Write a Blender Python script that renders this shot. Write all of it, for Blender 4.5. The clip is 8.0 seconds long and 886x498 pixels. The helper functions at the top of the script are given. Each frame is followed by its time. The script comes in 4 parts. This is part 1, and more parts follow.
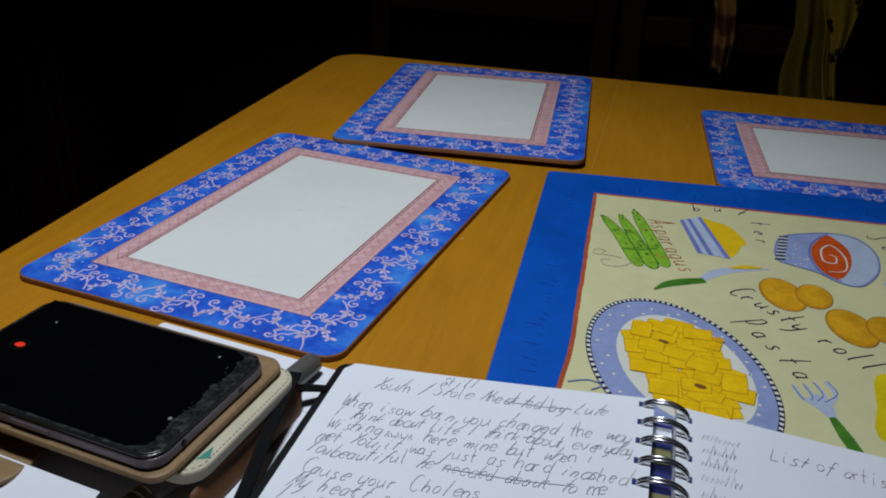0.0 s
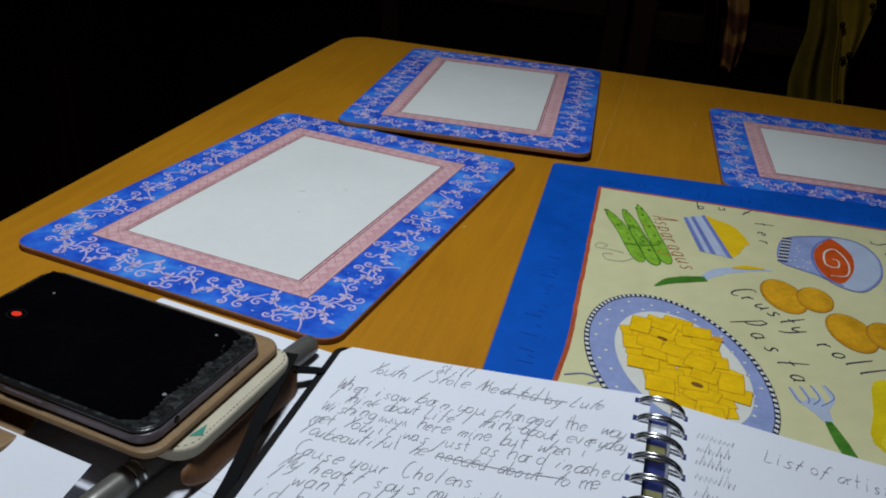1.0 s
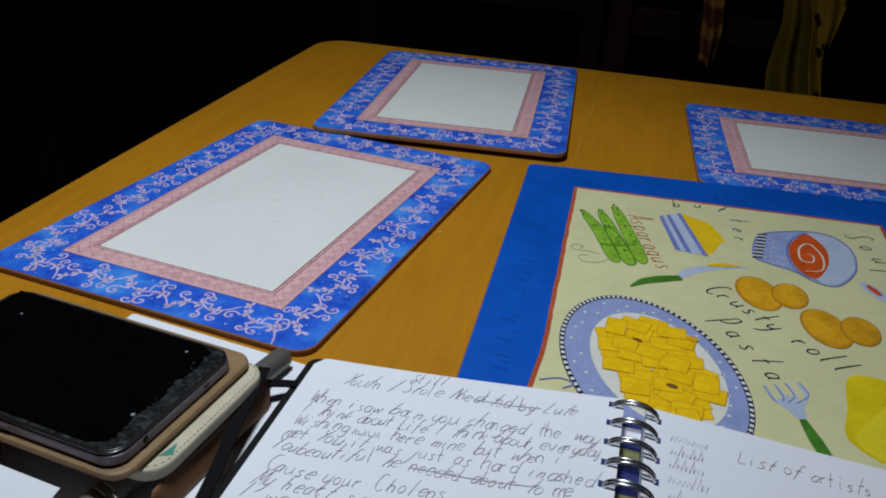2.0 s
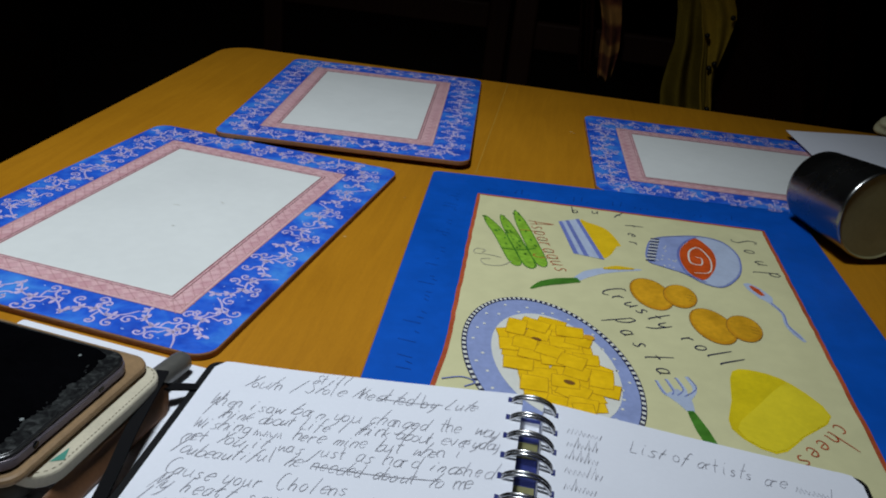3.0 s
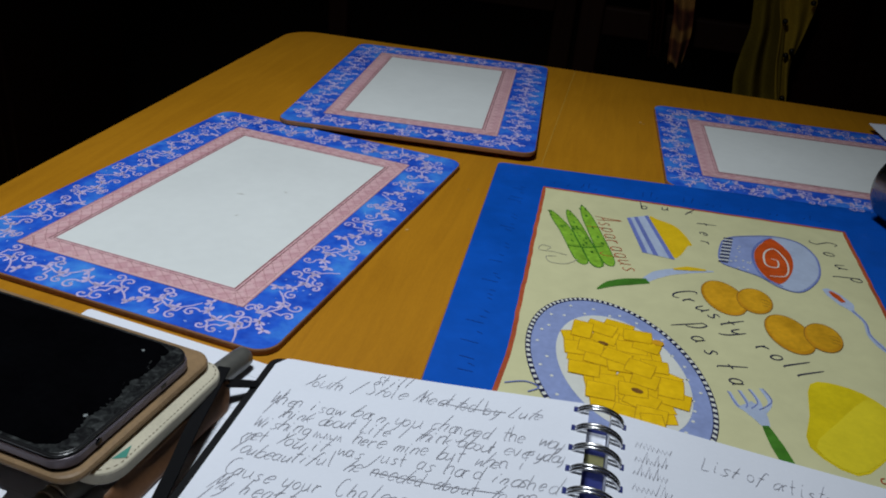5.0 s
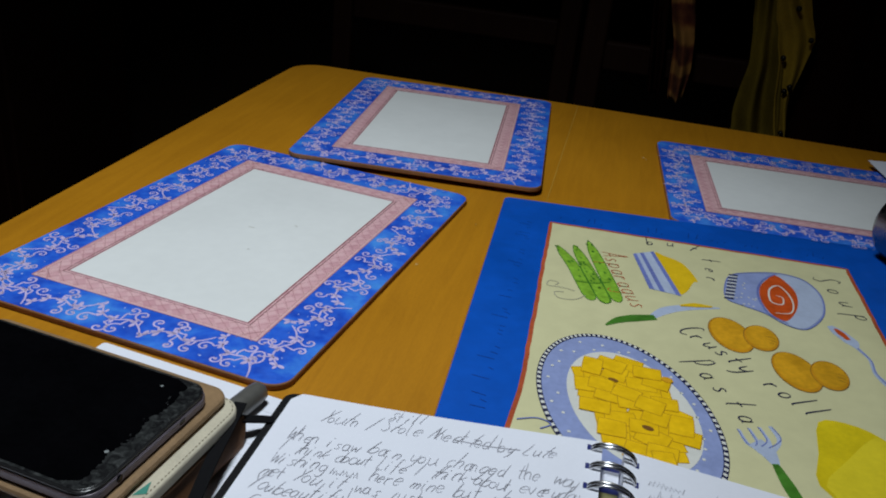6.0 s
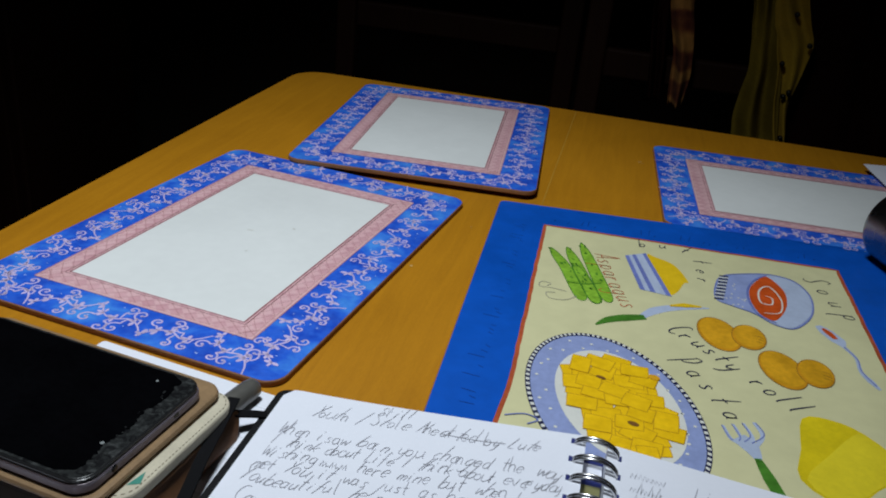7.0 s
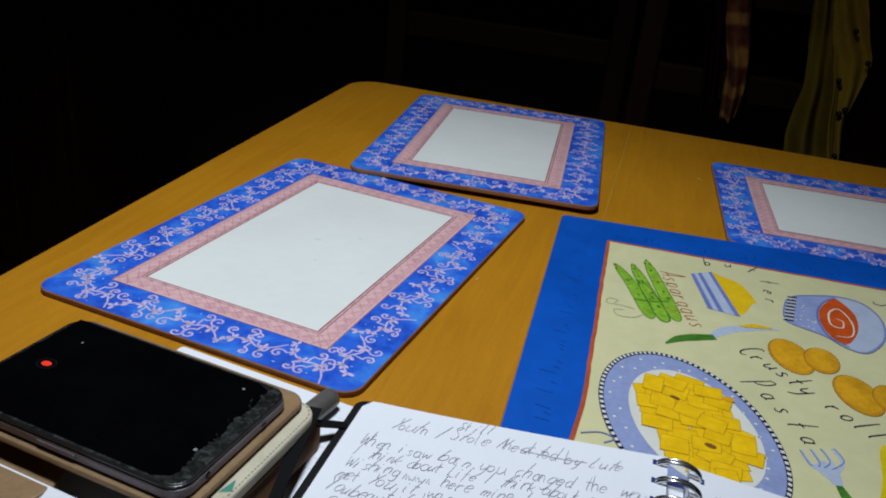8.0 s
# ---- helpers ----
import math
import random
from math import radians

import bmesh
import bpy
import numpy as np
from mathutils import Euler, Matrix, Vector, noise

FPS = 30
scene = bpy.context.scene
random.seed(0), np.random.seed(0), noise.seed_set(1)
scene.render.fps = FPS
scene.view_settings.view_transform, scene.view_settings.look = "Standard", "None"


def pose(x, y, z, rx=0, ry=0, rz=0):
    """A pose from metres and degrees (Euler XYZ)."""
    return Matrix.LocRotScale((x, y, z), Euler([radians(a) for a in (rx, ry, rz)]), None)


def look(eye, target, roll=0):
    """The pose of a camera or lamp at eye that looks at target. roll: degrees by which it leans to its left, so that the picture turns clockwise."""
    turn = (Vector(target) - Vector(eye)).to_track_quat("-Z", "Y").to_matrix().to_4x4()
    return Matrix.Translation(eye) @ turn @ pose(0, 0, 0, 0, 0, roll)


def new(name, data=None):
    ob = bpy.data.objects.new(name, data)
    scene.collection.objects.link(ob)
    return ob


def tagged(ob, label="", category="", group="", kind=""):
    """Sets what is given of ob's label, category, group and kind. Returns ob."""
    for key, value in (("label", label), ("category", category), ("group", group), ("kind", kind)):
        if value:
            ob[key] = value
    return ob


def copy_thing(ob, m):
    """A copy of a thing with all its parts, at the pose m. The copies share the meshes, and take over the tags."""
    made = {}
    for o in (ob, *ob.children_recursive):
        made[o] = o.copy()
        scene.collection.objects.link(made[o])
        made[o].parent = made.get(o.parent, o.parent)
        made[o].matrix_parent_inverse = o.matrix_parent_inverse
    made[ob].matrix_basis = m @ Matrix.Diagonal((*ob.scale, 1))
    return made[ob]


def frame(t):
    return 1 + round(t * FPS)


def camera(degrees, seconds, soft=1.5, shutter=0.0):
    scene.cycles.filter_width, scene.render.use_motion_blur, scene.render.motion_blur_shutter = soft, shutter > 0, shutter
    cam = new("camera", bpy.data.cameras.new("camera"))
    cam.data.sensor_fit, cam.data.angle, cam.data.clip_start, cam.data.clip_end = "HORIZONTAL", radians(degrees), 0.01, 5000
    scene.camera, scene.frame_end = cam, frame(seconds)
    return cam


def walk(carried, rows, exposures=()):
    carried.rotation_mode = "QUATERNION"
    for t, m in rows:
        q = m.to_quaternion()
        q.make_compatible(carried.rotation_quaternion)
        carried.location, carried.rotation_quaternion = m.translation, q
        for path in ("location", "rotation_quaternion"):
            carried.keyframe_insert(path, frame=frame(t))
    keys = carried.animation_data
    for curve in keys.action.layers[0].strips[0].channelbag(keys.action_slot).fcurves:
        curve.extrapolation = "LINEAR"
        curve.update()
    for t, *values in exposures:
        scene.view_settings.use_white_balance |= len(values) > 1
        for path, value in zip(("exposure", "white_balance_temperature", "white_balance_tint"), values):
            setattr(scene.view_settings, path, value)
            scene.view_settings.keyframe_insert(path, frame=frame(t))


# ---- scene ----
cam = camera(56.06, 8.0, soft=1.95)
PATH = [
    (0.0, 0.2773, -0.6041, 0.9957, 14.08, -26.34, 2.15),
    (0.5, 0.2730, -0.6043, 0.9953, 14.30, -26.68, 2.79),
    (1.0, 0.2760, -0.6024, 0.9943, 14.03, -27.18, 4.62),
    (1.2, 0.2767, -0.6017, 0.9944, 13.91, -27.38, 4.63),
    (2.3, 0.2852, -0.5956, 1.0003, 13.01, -27.17, 3.13),
    (2.5, 0.2857, -0.5982, 1.0014, 12.51, -26.13, 3.26),
    (2.7, 0.2868, -0.5989, 1.0029, 10.36, -25.49, 3.48),
    (3.0, 0.2883, -0.6032, 0.9958, 6.31, -25.82, 6.28),
    (3.3, 0.2802, -0.6036, 1.0035, 8.14, -26.27, 6.62),
    (3.5, 0.2783, -0.6076, 1.0081, 10.39, -23.93, 6.86),
    (3.7, 0.2928, -0.6036, 1.0052, 7.51, -23.28, 7.9),
    (4.0, 0.2962, -0.5886, 0.9950, 9.97, -25.73, 5.75),
    (4.2, 0.293, -0.586, 1.001, 11.44, -27.52, 4.9),
    (5.3, 0.2725, -0.5939, 0.9979, 10.39, -27.47, 5.88),
    (5.5, 0.2663, -0.5963, 1.0003, 10.98, -26.12, 6.26),
    (6.0, 0.2728, -0.5950, 1.0048, 10.45, -25.62, 6.18),
    (6.5, 0.2834, -0.6013, 1.0066, 10.40, -25.07, 6.05),
    (7.0, 0.2847, -0.6038, 1.0066, 11.14, -25.15, 5.78),
    (7.5, 0.2762, -0.6073, 1.0063, 11.96, -25.03, 5.89),
    (8.0, 0.2598, -0.6105, 1.0085, 13.46, -24.85, 6.21),
]
EXPOSURES = [(0.0, -0.15), (0.5, -0.08), (1.2, -0.08), (2.5, -0.08), (3.0, -0.01), (3.5, 0.05), (4.0, 0.02), (5.5, -0.12), (6.5, 0.06), (7.5, 0.09), (8.0, 0.14)]
walk(cam, [(t, pose(x, y, z, 90 + pitch, 0, yaw) @ pose(0, 0, 0, 0, 0, roll)) for t, x, y, z, yaw, pitch, roll in PATH], EXPOSURES)

# ---- world and lights: a dark room, one shaded ceiling pendant over the table ----
world = bpy.data.worlds.new("night")
scene.world = world
world.use_nodes = True
world.node_tree.nodes["Background"].inputs[0].default_value = (0.02, 0.02, 0.025, 1)
world.node_tree.nodes["Background"].inputs[1].default_value = 0.05


def spot(name, eye, target, watts, cone, blend, radius, colour):
    data = bpy.data.lights.new(name, "SPOT")
    data.energy, data.spot_size, data.spot_blend, data.shadow_soft_size, data.color = watts, radians(cone), blend, radius, colour
    ob = new(name, data)
    ob.matrix_world = look(eye, target)
    return ob


spot("pendant_light", (0.09, -0.30, 1.60), (0.03, -0.10, 0.75), 26.0, 103, 1.0, 0.07, (0.89, 0.97, 1.03))

# ---- materials ----


class Mat:
    """A small wrapper to wire node materials."""

    def __init__(self, name, colour, rough=0.6, metal=0.0, spec=0.4):
        self.m = bpy.data.materials.new(name)
        self.m.use_nodes = True
        self.t = self.m.node_tree
        self.b = self.t.nodes["Principled BSDF"]
        self.b.inputs["Base Color"].default_value = (*colour, 1)
        self.b.inputs["Roughness"].default_value = rough
        self.b.inputs["Metallic"].default_value = metal
        self.b.inputs["Specular IOR Level"].default_value = spec
        self.colour = colour

    def node(self, kind, **props):
        n = self.t.nodes.new(kind)
        for key, value in props.items():
            if key == "inputs":
                for k, v in value.items():
                    n.inputs[k].default_value = v
            elif key == "operation":
                n.operation = value
            elif key == "blend_type":
                n.blend_type = value
            elif key == "data_type":
                n.data_type = value
            elif key == "wave_type":
                n.wave_type = value
            elif key == "bands_direction":
                n.bands_direction = value
        return n

    def link(self, a, b):
        self.t.links.new(a, b)

    def coords(self, scale=(1, 1, 1), rot=(0, 0, 0), jitter=0.0):
        tc = self.node("ShaderNodeTexCoord")
        mp = self.node("ShaderNodeMapping")
        mp.inputs["Scale"].default_value = scale
        mp.inputs["Rotation"].default_value = rot
        self.link(tc.outputs["Object"], mp.inputs["Vector"])
        if jitter:
            info = self.node("ShaderNodeObjectInfo")
            mul = self.node("ShaderNodeMath", operation="MULTIPLY", inputs={1: jitter})
            self.link(info.outputs["Random"], mul.inputs[0])
            self.link(mul.outputs[0], mp.inputs["Location"])
        return mp.outputs["Vector"]

    def noise(self, vec, scale, detail=4.0, rough=0.55, distort=0.0):
        n = self.node("ShaderNodeTexNoise", inputs={"Scale": scale, "Detail": detail, "Roughness": rough, "Distortion": distort})
        self.link(vec, n.inputs["Vector"])
        return n.outputs["Fac"]

    def ramp(self, fac, stops):
        n = self.node("ShaderNodeValToRGB")
        e = n.color_ramp.elements
        while len(e) < len(stops):
            e.new(0.5)
        for el, (p, c) in zip(e, stops):
            el.position, el.color = p, (*c, 1)
        self.link(fac, n.inputs["Fac"])
        return n.outputs["Color"]

    def mix(self, fac, a, b, kind="MIX"):
        n = self.node("ShaderNodeMix", data_type="RGBA", blend_type=kind)
        if isinstance(fac, float):
            n.inputs[0].default_value = fac
        else:
            self.link(fac, n.inputs[0])
        for k, v in ((6, a), (7, b)):
            if isinstance(v, tuple):
                n.inputs[k].default_value = (*v, 1)
            else:
                self.link(v, n.inputs[k])
        return n.outputs[2]

    def base(self, colour):
        self.link(colour, self.b.inputs["Base Color"])
        return self

    def bump(self, height, strength=0.2, distance=0.001):
        n = self.node("ShaderNodeBump", inputs={"Strength": strength, "Distance": distance})
        self.link(height, n.inputs["Height"])
        self.link(n.outputs["Normal"], self.b.inputs["Normal"])
        return self

    def roughen(self, fac, low, high):
        n = self.node("ShaderNodeMapRange", inputs={3: low, 4: high})
        self.link(fac, n.inputs[0])
        self.link(n.outputs[0], self.b.inputs["Roughness"])
        return self


def scaled(c, k):
    return tuple(min(1.0, v * k) for v in c)


def varied(name, colour, rough=0.6, metal=0.0, amount=0.15, scale=40.0, fine=300.0, relief=0.1, dist=0.0004, spec=0.4):
    """A surface with tone that varies at two scales and a fine relief."""
    m = Mat(name, colour, rough, metal, spec)
    v = m.coords(jitter=7.0)
    big, small = m.noise(v, scale, 4), m.noise(v, fine, 3)
    c = m.ramp(big, [(0.3, scaled(colour, 1 - amount)), (0.7, scaled(colour, 1 + amount))])
    c = m.mix(0.35, c, m.ramp(small, [(0.35, scaled(colour, 1 - amount)), (0.65, scaled(colour, 1 + amount))]))
    m.base(c).bump(small, relief, dist).roughen(big, max(0.0, rough - 0.08), min(1.0, rough + 0.08))
    return m.m


def wood(name, dark, light, rough=0.4, along=(1, 14, 14), spec=0.4):
    m = Mat(name, light, rough, 0.0, spec)
    v = m.coords(scale=along, jitter=5.0)
    grain = m.noise(v, 9, 8, 0.6, 1.2)
    fine = m.noise(m.coords(scale=(along[0] * 3, along[1] * 9, along[2] * 9), jitter=3.0), 30, 4)
    big = m.noise(m.coords(), 4, 3)
    c = m.ramp(grain, [(0.28, dark), (0.5, tuple((a + b) / 2 for a, b in zip(dark, light))), (0.72, light)])
    c = m.mix(0.3, c, m.ramp(fine, [(0.35, dark), (0.65, light)]))
    c = m.mix(0.35, c, m.ramp(big, [(0.3, scaled(dark, 0.9)), (0.7, scaled(light, 1.05))]))
    m.base(c).bump(fine, 0.12, 0.0005).roughen(big, rough - 0.08, rough + 0.1)
    return m.m


M = {}
M["oak"] = wood("honey_varnished_wood", (0.37, 0.150, 0.006), (0.54, 0.232, 0.009), 0.42, (14, 1, 14))
M["oak_edge"] = wood("table_edge_wood", (0.26, 0.12, 0.025), (0.42, 0.21, 0.05), 0.45, (14, 1, 14))
M["nick"] = varied("pale_bare_wood", (0.62, 0.45, 0.2), 0.6)
M["seam"] = varied("pale_joint_wood", (0.47, 0.25, 0.03), 0.5)
M["hardboard"] = varied("brown_hardboard", (0.27, 0.12, 0.045), 0.75, amount=0.25)
M["white_print"] = varied("white_laminate", (0.78, 0.80, 0.785), 0.38, amount=0.035, scale=14, fine=120, relief=0.04)
M["scuff"] = varied("faint_grey_scuff", (0.55, 0.53, 0.46), 0.5)
M["line_red"] = varied("thin_maroon_line", (0.20, 0.06, 0.06), 0.5)
M["line_pink"] = varied("thin_rose_line", (0.50, 0.24, 0.25), 0.5)
M["scroll"] = varied("pale_lilac_print", (0.58, 0.48, 0.74), 0.42, amount=0.18, scale=90)
M["dot"] = varied("pale_dot_print", (0.45, 0.55, 0.85), 0.42)


def blue_water():
    m = Mat("blue_watercolour_print", (0.02, 0.09, 0.6), 0.4)
    v = m.coords(jitter=9.0)
    c = m.ramp(m.noise(v, 34, 4, 0.6, 0.4), [(0.3, (0.008, 0.050, 0.46)), (0.5, (0.018, 0.130, 0.74)), (0.72, (0.08, 0.36, 0.92))])
    c = m.mix(0.25, c, m.ramp(m.noise(v, 190, 3), [(0.35, (0.01, 0.04, 0.42)), (0.65, (0.07, 0.2, 0.75))]))
    m.base(c)
    return m.m


def pink_lattice():
    m = Mat("pink_lattice_print", (0.6, 0.28, 0.3), 0.42)
    tone = m.noise(m.coords(jitter=4.0), 60, 3)
    c = m.ramp(tone, [(0.3, (0.62, 0.33, 0.37)), (0.7, (0.74, 0.45, 0.48))])
    ck = m.node("ShaderNodeTexChecker", inputs={"Scale": 144.0})
    m.link(m.coords(rot=(0, 0, radians(45))), ck.inputs["Vector"])
    ck.inputs[1].default_value, ck.inputs[2].default_value = (1, 1, 1, 1), (0, 0, 0, 1)
    fac = m.node("ShaderNodeMath", operation="MULTIPLY", inputs={1: 0.55})
    m.link(ck.outputs["Fac"], fac.inputs[0])
    c = m.mix(fac.outputs[0], c, (0.80, 0.54, 0.55))
    m.base(c)
    return m.m


M["blue"], M["pink"] = blue_water(), pink_lattice()
M["royal"] = varied("royal_blue_print", (0.002, 0.085, 0.48), 0.4, amount=0.16, scale=18, fine=80, relief=0.03)
M["royal_ink"] = varied("navy_lettering", (0.004, 0.015, 0.12), 0.45)
M["cream"] = varied("cream_print", (0.66, 0.63, 0.36), 0.42, amount=0.07, scale=22, fine=90, relief=0.03)
M["rust"] = varied("rust_red_print", (0.44, 0.085, 0.03), 0.45, amount=0.25)
M["green"] = varied("asparagus_green_print", (0.23, 0.45, 0.035), 0.45, amount=0.35, scale=120, fine=350)
M["green_dark"] = varied("dark_green_print", (0.06, 0.20, 0.02), 0.45, amount=0.3, scale=120)
M["yellow"] = varied("butter_yellow_print", (0.80, 0.52, 0.012), 0.42, amount=0.12, scale=70)
M["pasta"] = varied("pasta_yellow_print", (0.90, 0.535, 0.005), 0.42, amount=0.15, scale=110, fine=260)
M["pasta_line"] = varied("ochre_line_print", (0.52, 0.28, 0.01), 0.45)
M["bread"] = varied("bread_ochre_print", (0.70, 0.35, 0.014), 0.42, amount=0.28, scale=45)
M["bread_line"] = varied("brown_line_print", (0.20, 0.09, 0.02), 0.45)
M["lilac"] = varied("lilac_blue_print", (0.28, 0.34, 0.60), 0.42, amount=0.14, scale=60)
M["lilac_pale"] = varied("pale_blue_print", (0.45, 0.52, 0.68), 0.42, amount=0.1, scale=60)
M["denim"] = varied("mid_blue_print", (0.16, 0.20, 0.50), 0.42, amount=0.2)
M["offwhite"] = varied("offwhite_print", (0.72, 0.72, 0.66), 0.42, amount=0.06)
M["navy"] = varied("dark_navy_print", (0.012, 0.014, 0.06), 0.45)
M["tomato"] = varied("tomato_red_print", (0.60, 0.085, 0.012), 0.42, amount=0.2, scale=80)
M["cheese"] = varied("cheese_yellow_print", (0.74, 0.57, 0.010), 0.42, amount=0.14, scale=40)
M["cheese_face"] = varied("pale_cheese_print", (0.78, 0.63, 0.025), 0.42, amount=0.1, scale=50)
M["bread_shade"] = varied("browned_crust_print", (0.60, 0.27, 0.011), 0.42, amount=0.25, scale=60)
M["grey_line"] = varied("grey_line_print", (0.40, 0.38, 0.28), 0.45)
M["black"] = varied("matt_black_card", (0.008, 0.008, 0.009), 0.7, spec=0.15)
M["elastic"] = varied("black_elastic", (0.006, 0.006, 0.007), 0.85, fine=900, relief=0.5, spec=0.1)
M["paper"] = varied("white_paper", (0.80, 0.82, 0.90), 0.8, amount=0.025, scale=25, fine=500, relief=0.06)
M["tissue"] = varied("cream_tissue", (0.62, 0.58, 0.36), 0.9, amount=0.08, scale=60)
M["rule"] = varied("faint_ruling", (0.60, 0.62, 0.68), 0.8)
M["pencil"] = varied("grey_pencil", (0.32, 0.32, 0.36), 0.7, amount=0.3, scale=300)
M["wire"] = varied("bright_wire", (0.62, 0.62, 0.63), 0.22, 1.0, amount=0.08)
M["blue_card"] = varied("navy_card", (0.02, 0.03, 0.16), 0.5)
M["khaki_card"] = varied("khaki_card", (0.20, 0.19, 0.08), 0.6)
M["tan"] = varied("tan_leather", (0.25, 0.155, 0.075), 0.55, amount=0.2, scale=60, fine=500, relief=0.35)
M["brown"] = varied("brown_leather", (0.17, 0.075, 0.03), 0.6, amount=0.25, scale=50, fine=500, relief=0.35)
M["cream_cloth"] = varied("cream_lining", (0.55, 0.50, 0.38), 0.75, amount=0.12, scale=60, fine=700, relief=0.3)
M["teal"] = varied("teal_print", (0.05, 0.26, 0.2), 0.6)
M["thread"] = varied("dark_thread", (0.10, 0.07, 0.04), 0.8)
M["glass_black"] = varied("black_phone_glass", (0.0015, 0.0015, 0.002), 0.12, amount=0.3, relief=0.02, spec=0.22)
M["phone_grey"] = varied("worn_grey_plastic", (0.010, 0.010, 0.011), 0.3, amount=0.3, scale=200)
def worn_paint():
    m = Mat("worn_black_paint", (0.02, 0.02, 0.022), 0.32)
    v = m.coords()
    n = m.noise(v, 260, 6, 0.65, 0.8)
    m.base(m.ramp(n, [(0.40, (0.005, 0.005, 0.006)), (0.54, (0.018, 0.020, 0.020)), (0.70, (0.055, 0.058, 0.058))]))
    m.bump(n, 0.3, 0.0003).roughen(n, 0.2, 0.5)
    return m.m


M["worn"] = worn_paint()
M["sensor"] = varied("dull_sensor_grey", (0.22, 0.24, 0.24), 0.4)
M["phone_edge"] = varied("mauve_grey_metal", (0.16, 0.135, 0.155), 0.38, 0.3, amount=0.2)
M["pen_grey"] = varied("gunmetal_pen", (0.16, 0.155, 0.14), 0.38, 0.4, amount=0.15)
M["steel"] = varied("brushed_steel", (0.33, 0.33, 0.32), 0.26, 1.0, amount=0.1, scale=30, fine=400)
# olive of the can's end, darkened in colour for the shade it lies in
M["shaded_base"] = varied("olive_base_with_shade", (0.20, 0.185, 0.09), 0.6, amount=0.12)
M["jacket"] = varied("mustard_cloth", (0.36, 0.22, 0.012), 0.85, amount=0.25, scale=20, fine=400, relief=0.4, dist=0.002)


def checked_wool():
    m = Mat("rust_checked_wool", (0.2, 0.08, 0.02), 0.95)
    v = m.coords()
    bands = m.node("ShaderNodeTexWave", wave_type="BANDS", bands_direction="Z", inputs={"Scale": 6.5, "Distortion": 3.0, "Detail": 2.0, "Detail Scale": 2.0})
    m.link(v, bands.inputs["Vector"])
    c = m.ramp(bands.outputs["Fac"], [(0.35, (0.07, 0.010, 0.004)), (0.55, (0.16, 0.04, 0.01)), (0.85, (0.40, 0.19, 0.04))])
    m.base(m.mix(0.4, c, m.ramp(m.noise(v, 60, 3), [(0.35, (0.05, 0.010, 0.004)), (0.65, (0.22, 0.08, 0.02))])))
    m.bump(m.noise(v, 500, 2), 0.4, 0.001)
    return m.m


M["plaid"] = checked_wool()
# the jacket's cloth again, darker: the shade of its fold put into the colour
M["fold_shade"] = varied("mustard_cloth_fold_shade", (0.17, 0.115, 0.012), 0.9, amount=0.3, scale=20, fine=400, relief=0.4, dist=0.002, spec=0.1)
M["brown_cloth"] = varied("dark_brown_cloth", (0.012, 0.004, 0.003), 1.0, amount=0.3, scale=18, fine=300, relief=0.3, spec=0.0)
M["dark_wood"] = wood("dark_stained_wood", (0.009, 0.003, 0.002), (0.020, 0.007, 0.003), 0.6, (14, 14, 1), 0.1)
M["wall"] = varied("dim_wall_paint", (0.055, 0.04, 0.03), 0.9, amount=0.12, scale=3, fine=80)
M["floor"] = wood("dark_floor_boards", (0.05, 0.028, 0.014), (0.10, 0.055, 0.03), 0.5, (14, 1, 14))
M["snap"] = varied("dark_snap_metal", (0.02, 0.018, 0.015), 0.4, 0.7)

# ---- building helpers ----


def mesh_object(name, bm, material):
    me = bpy.data.meshes.new(name)
    bm.to_mesh(me)
    bm.free()
    for mat in material if isinstance(material, (list, tuple)) else [material]:
        me.materials.append(mat)
    return new(name, me)


def part(name, bm, material, parent, label=""):
    """One mesh object under a thing or a part."""
    ob = mesh_object(name, bm, material)
    ob.parent = parent
    return tagged(ob, label)


def thing(name, m, label, category, group="", kind=""):
    ob = new(name)
    ob.empty_display_size = 0.02
    ob.matrix_world = m
    return tagged(ob, label, category, group, kind)


def smooth(bm, on=True):
    for f in bm.faces:
        f.smooth = on
    return bm


def box(x0, x1, y0, y1, z0, z1, bevel=0.0, bm=None):
    bm = bm or bmesh.new()
    made = bmesh.ops.create_cube(bm, size=1.0)["verts"]
    for v in made:
        v.co = Vector((x0 + (v.co.x + 0.5) * (x1 - x0), y0 + (v.co.y + 0.5) * (y1 - y0), z0 + (v.co.z + 0.5) * (z1 - z0)))
    if bevel:
        edges = list({e for v in made for e in v.link_edges})
        bmesh.ops.bevel(bm, geom=edges, offset=bevel, segments=3, profile=0.5, affect="EDGES")
    return bm


def round_rect(x0, x1, y0, y1, r, n=8):
    pts = []
    for cx, cy, a in ((x1 - r, y1 - r, 0), (x0 + r, y1 - r, 90), (x0 + r, y0 + r, 180), (x1 - r, y0 + r, 270)):
        for i in range(n + 1):
            t = radians(a + 90 * i / n)
            pts.append((cx + r * math.cos(t), cy + r * math.sin(t)))
    return pts


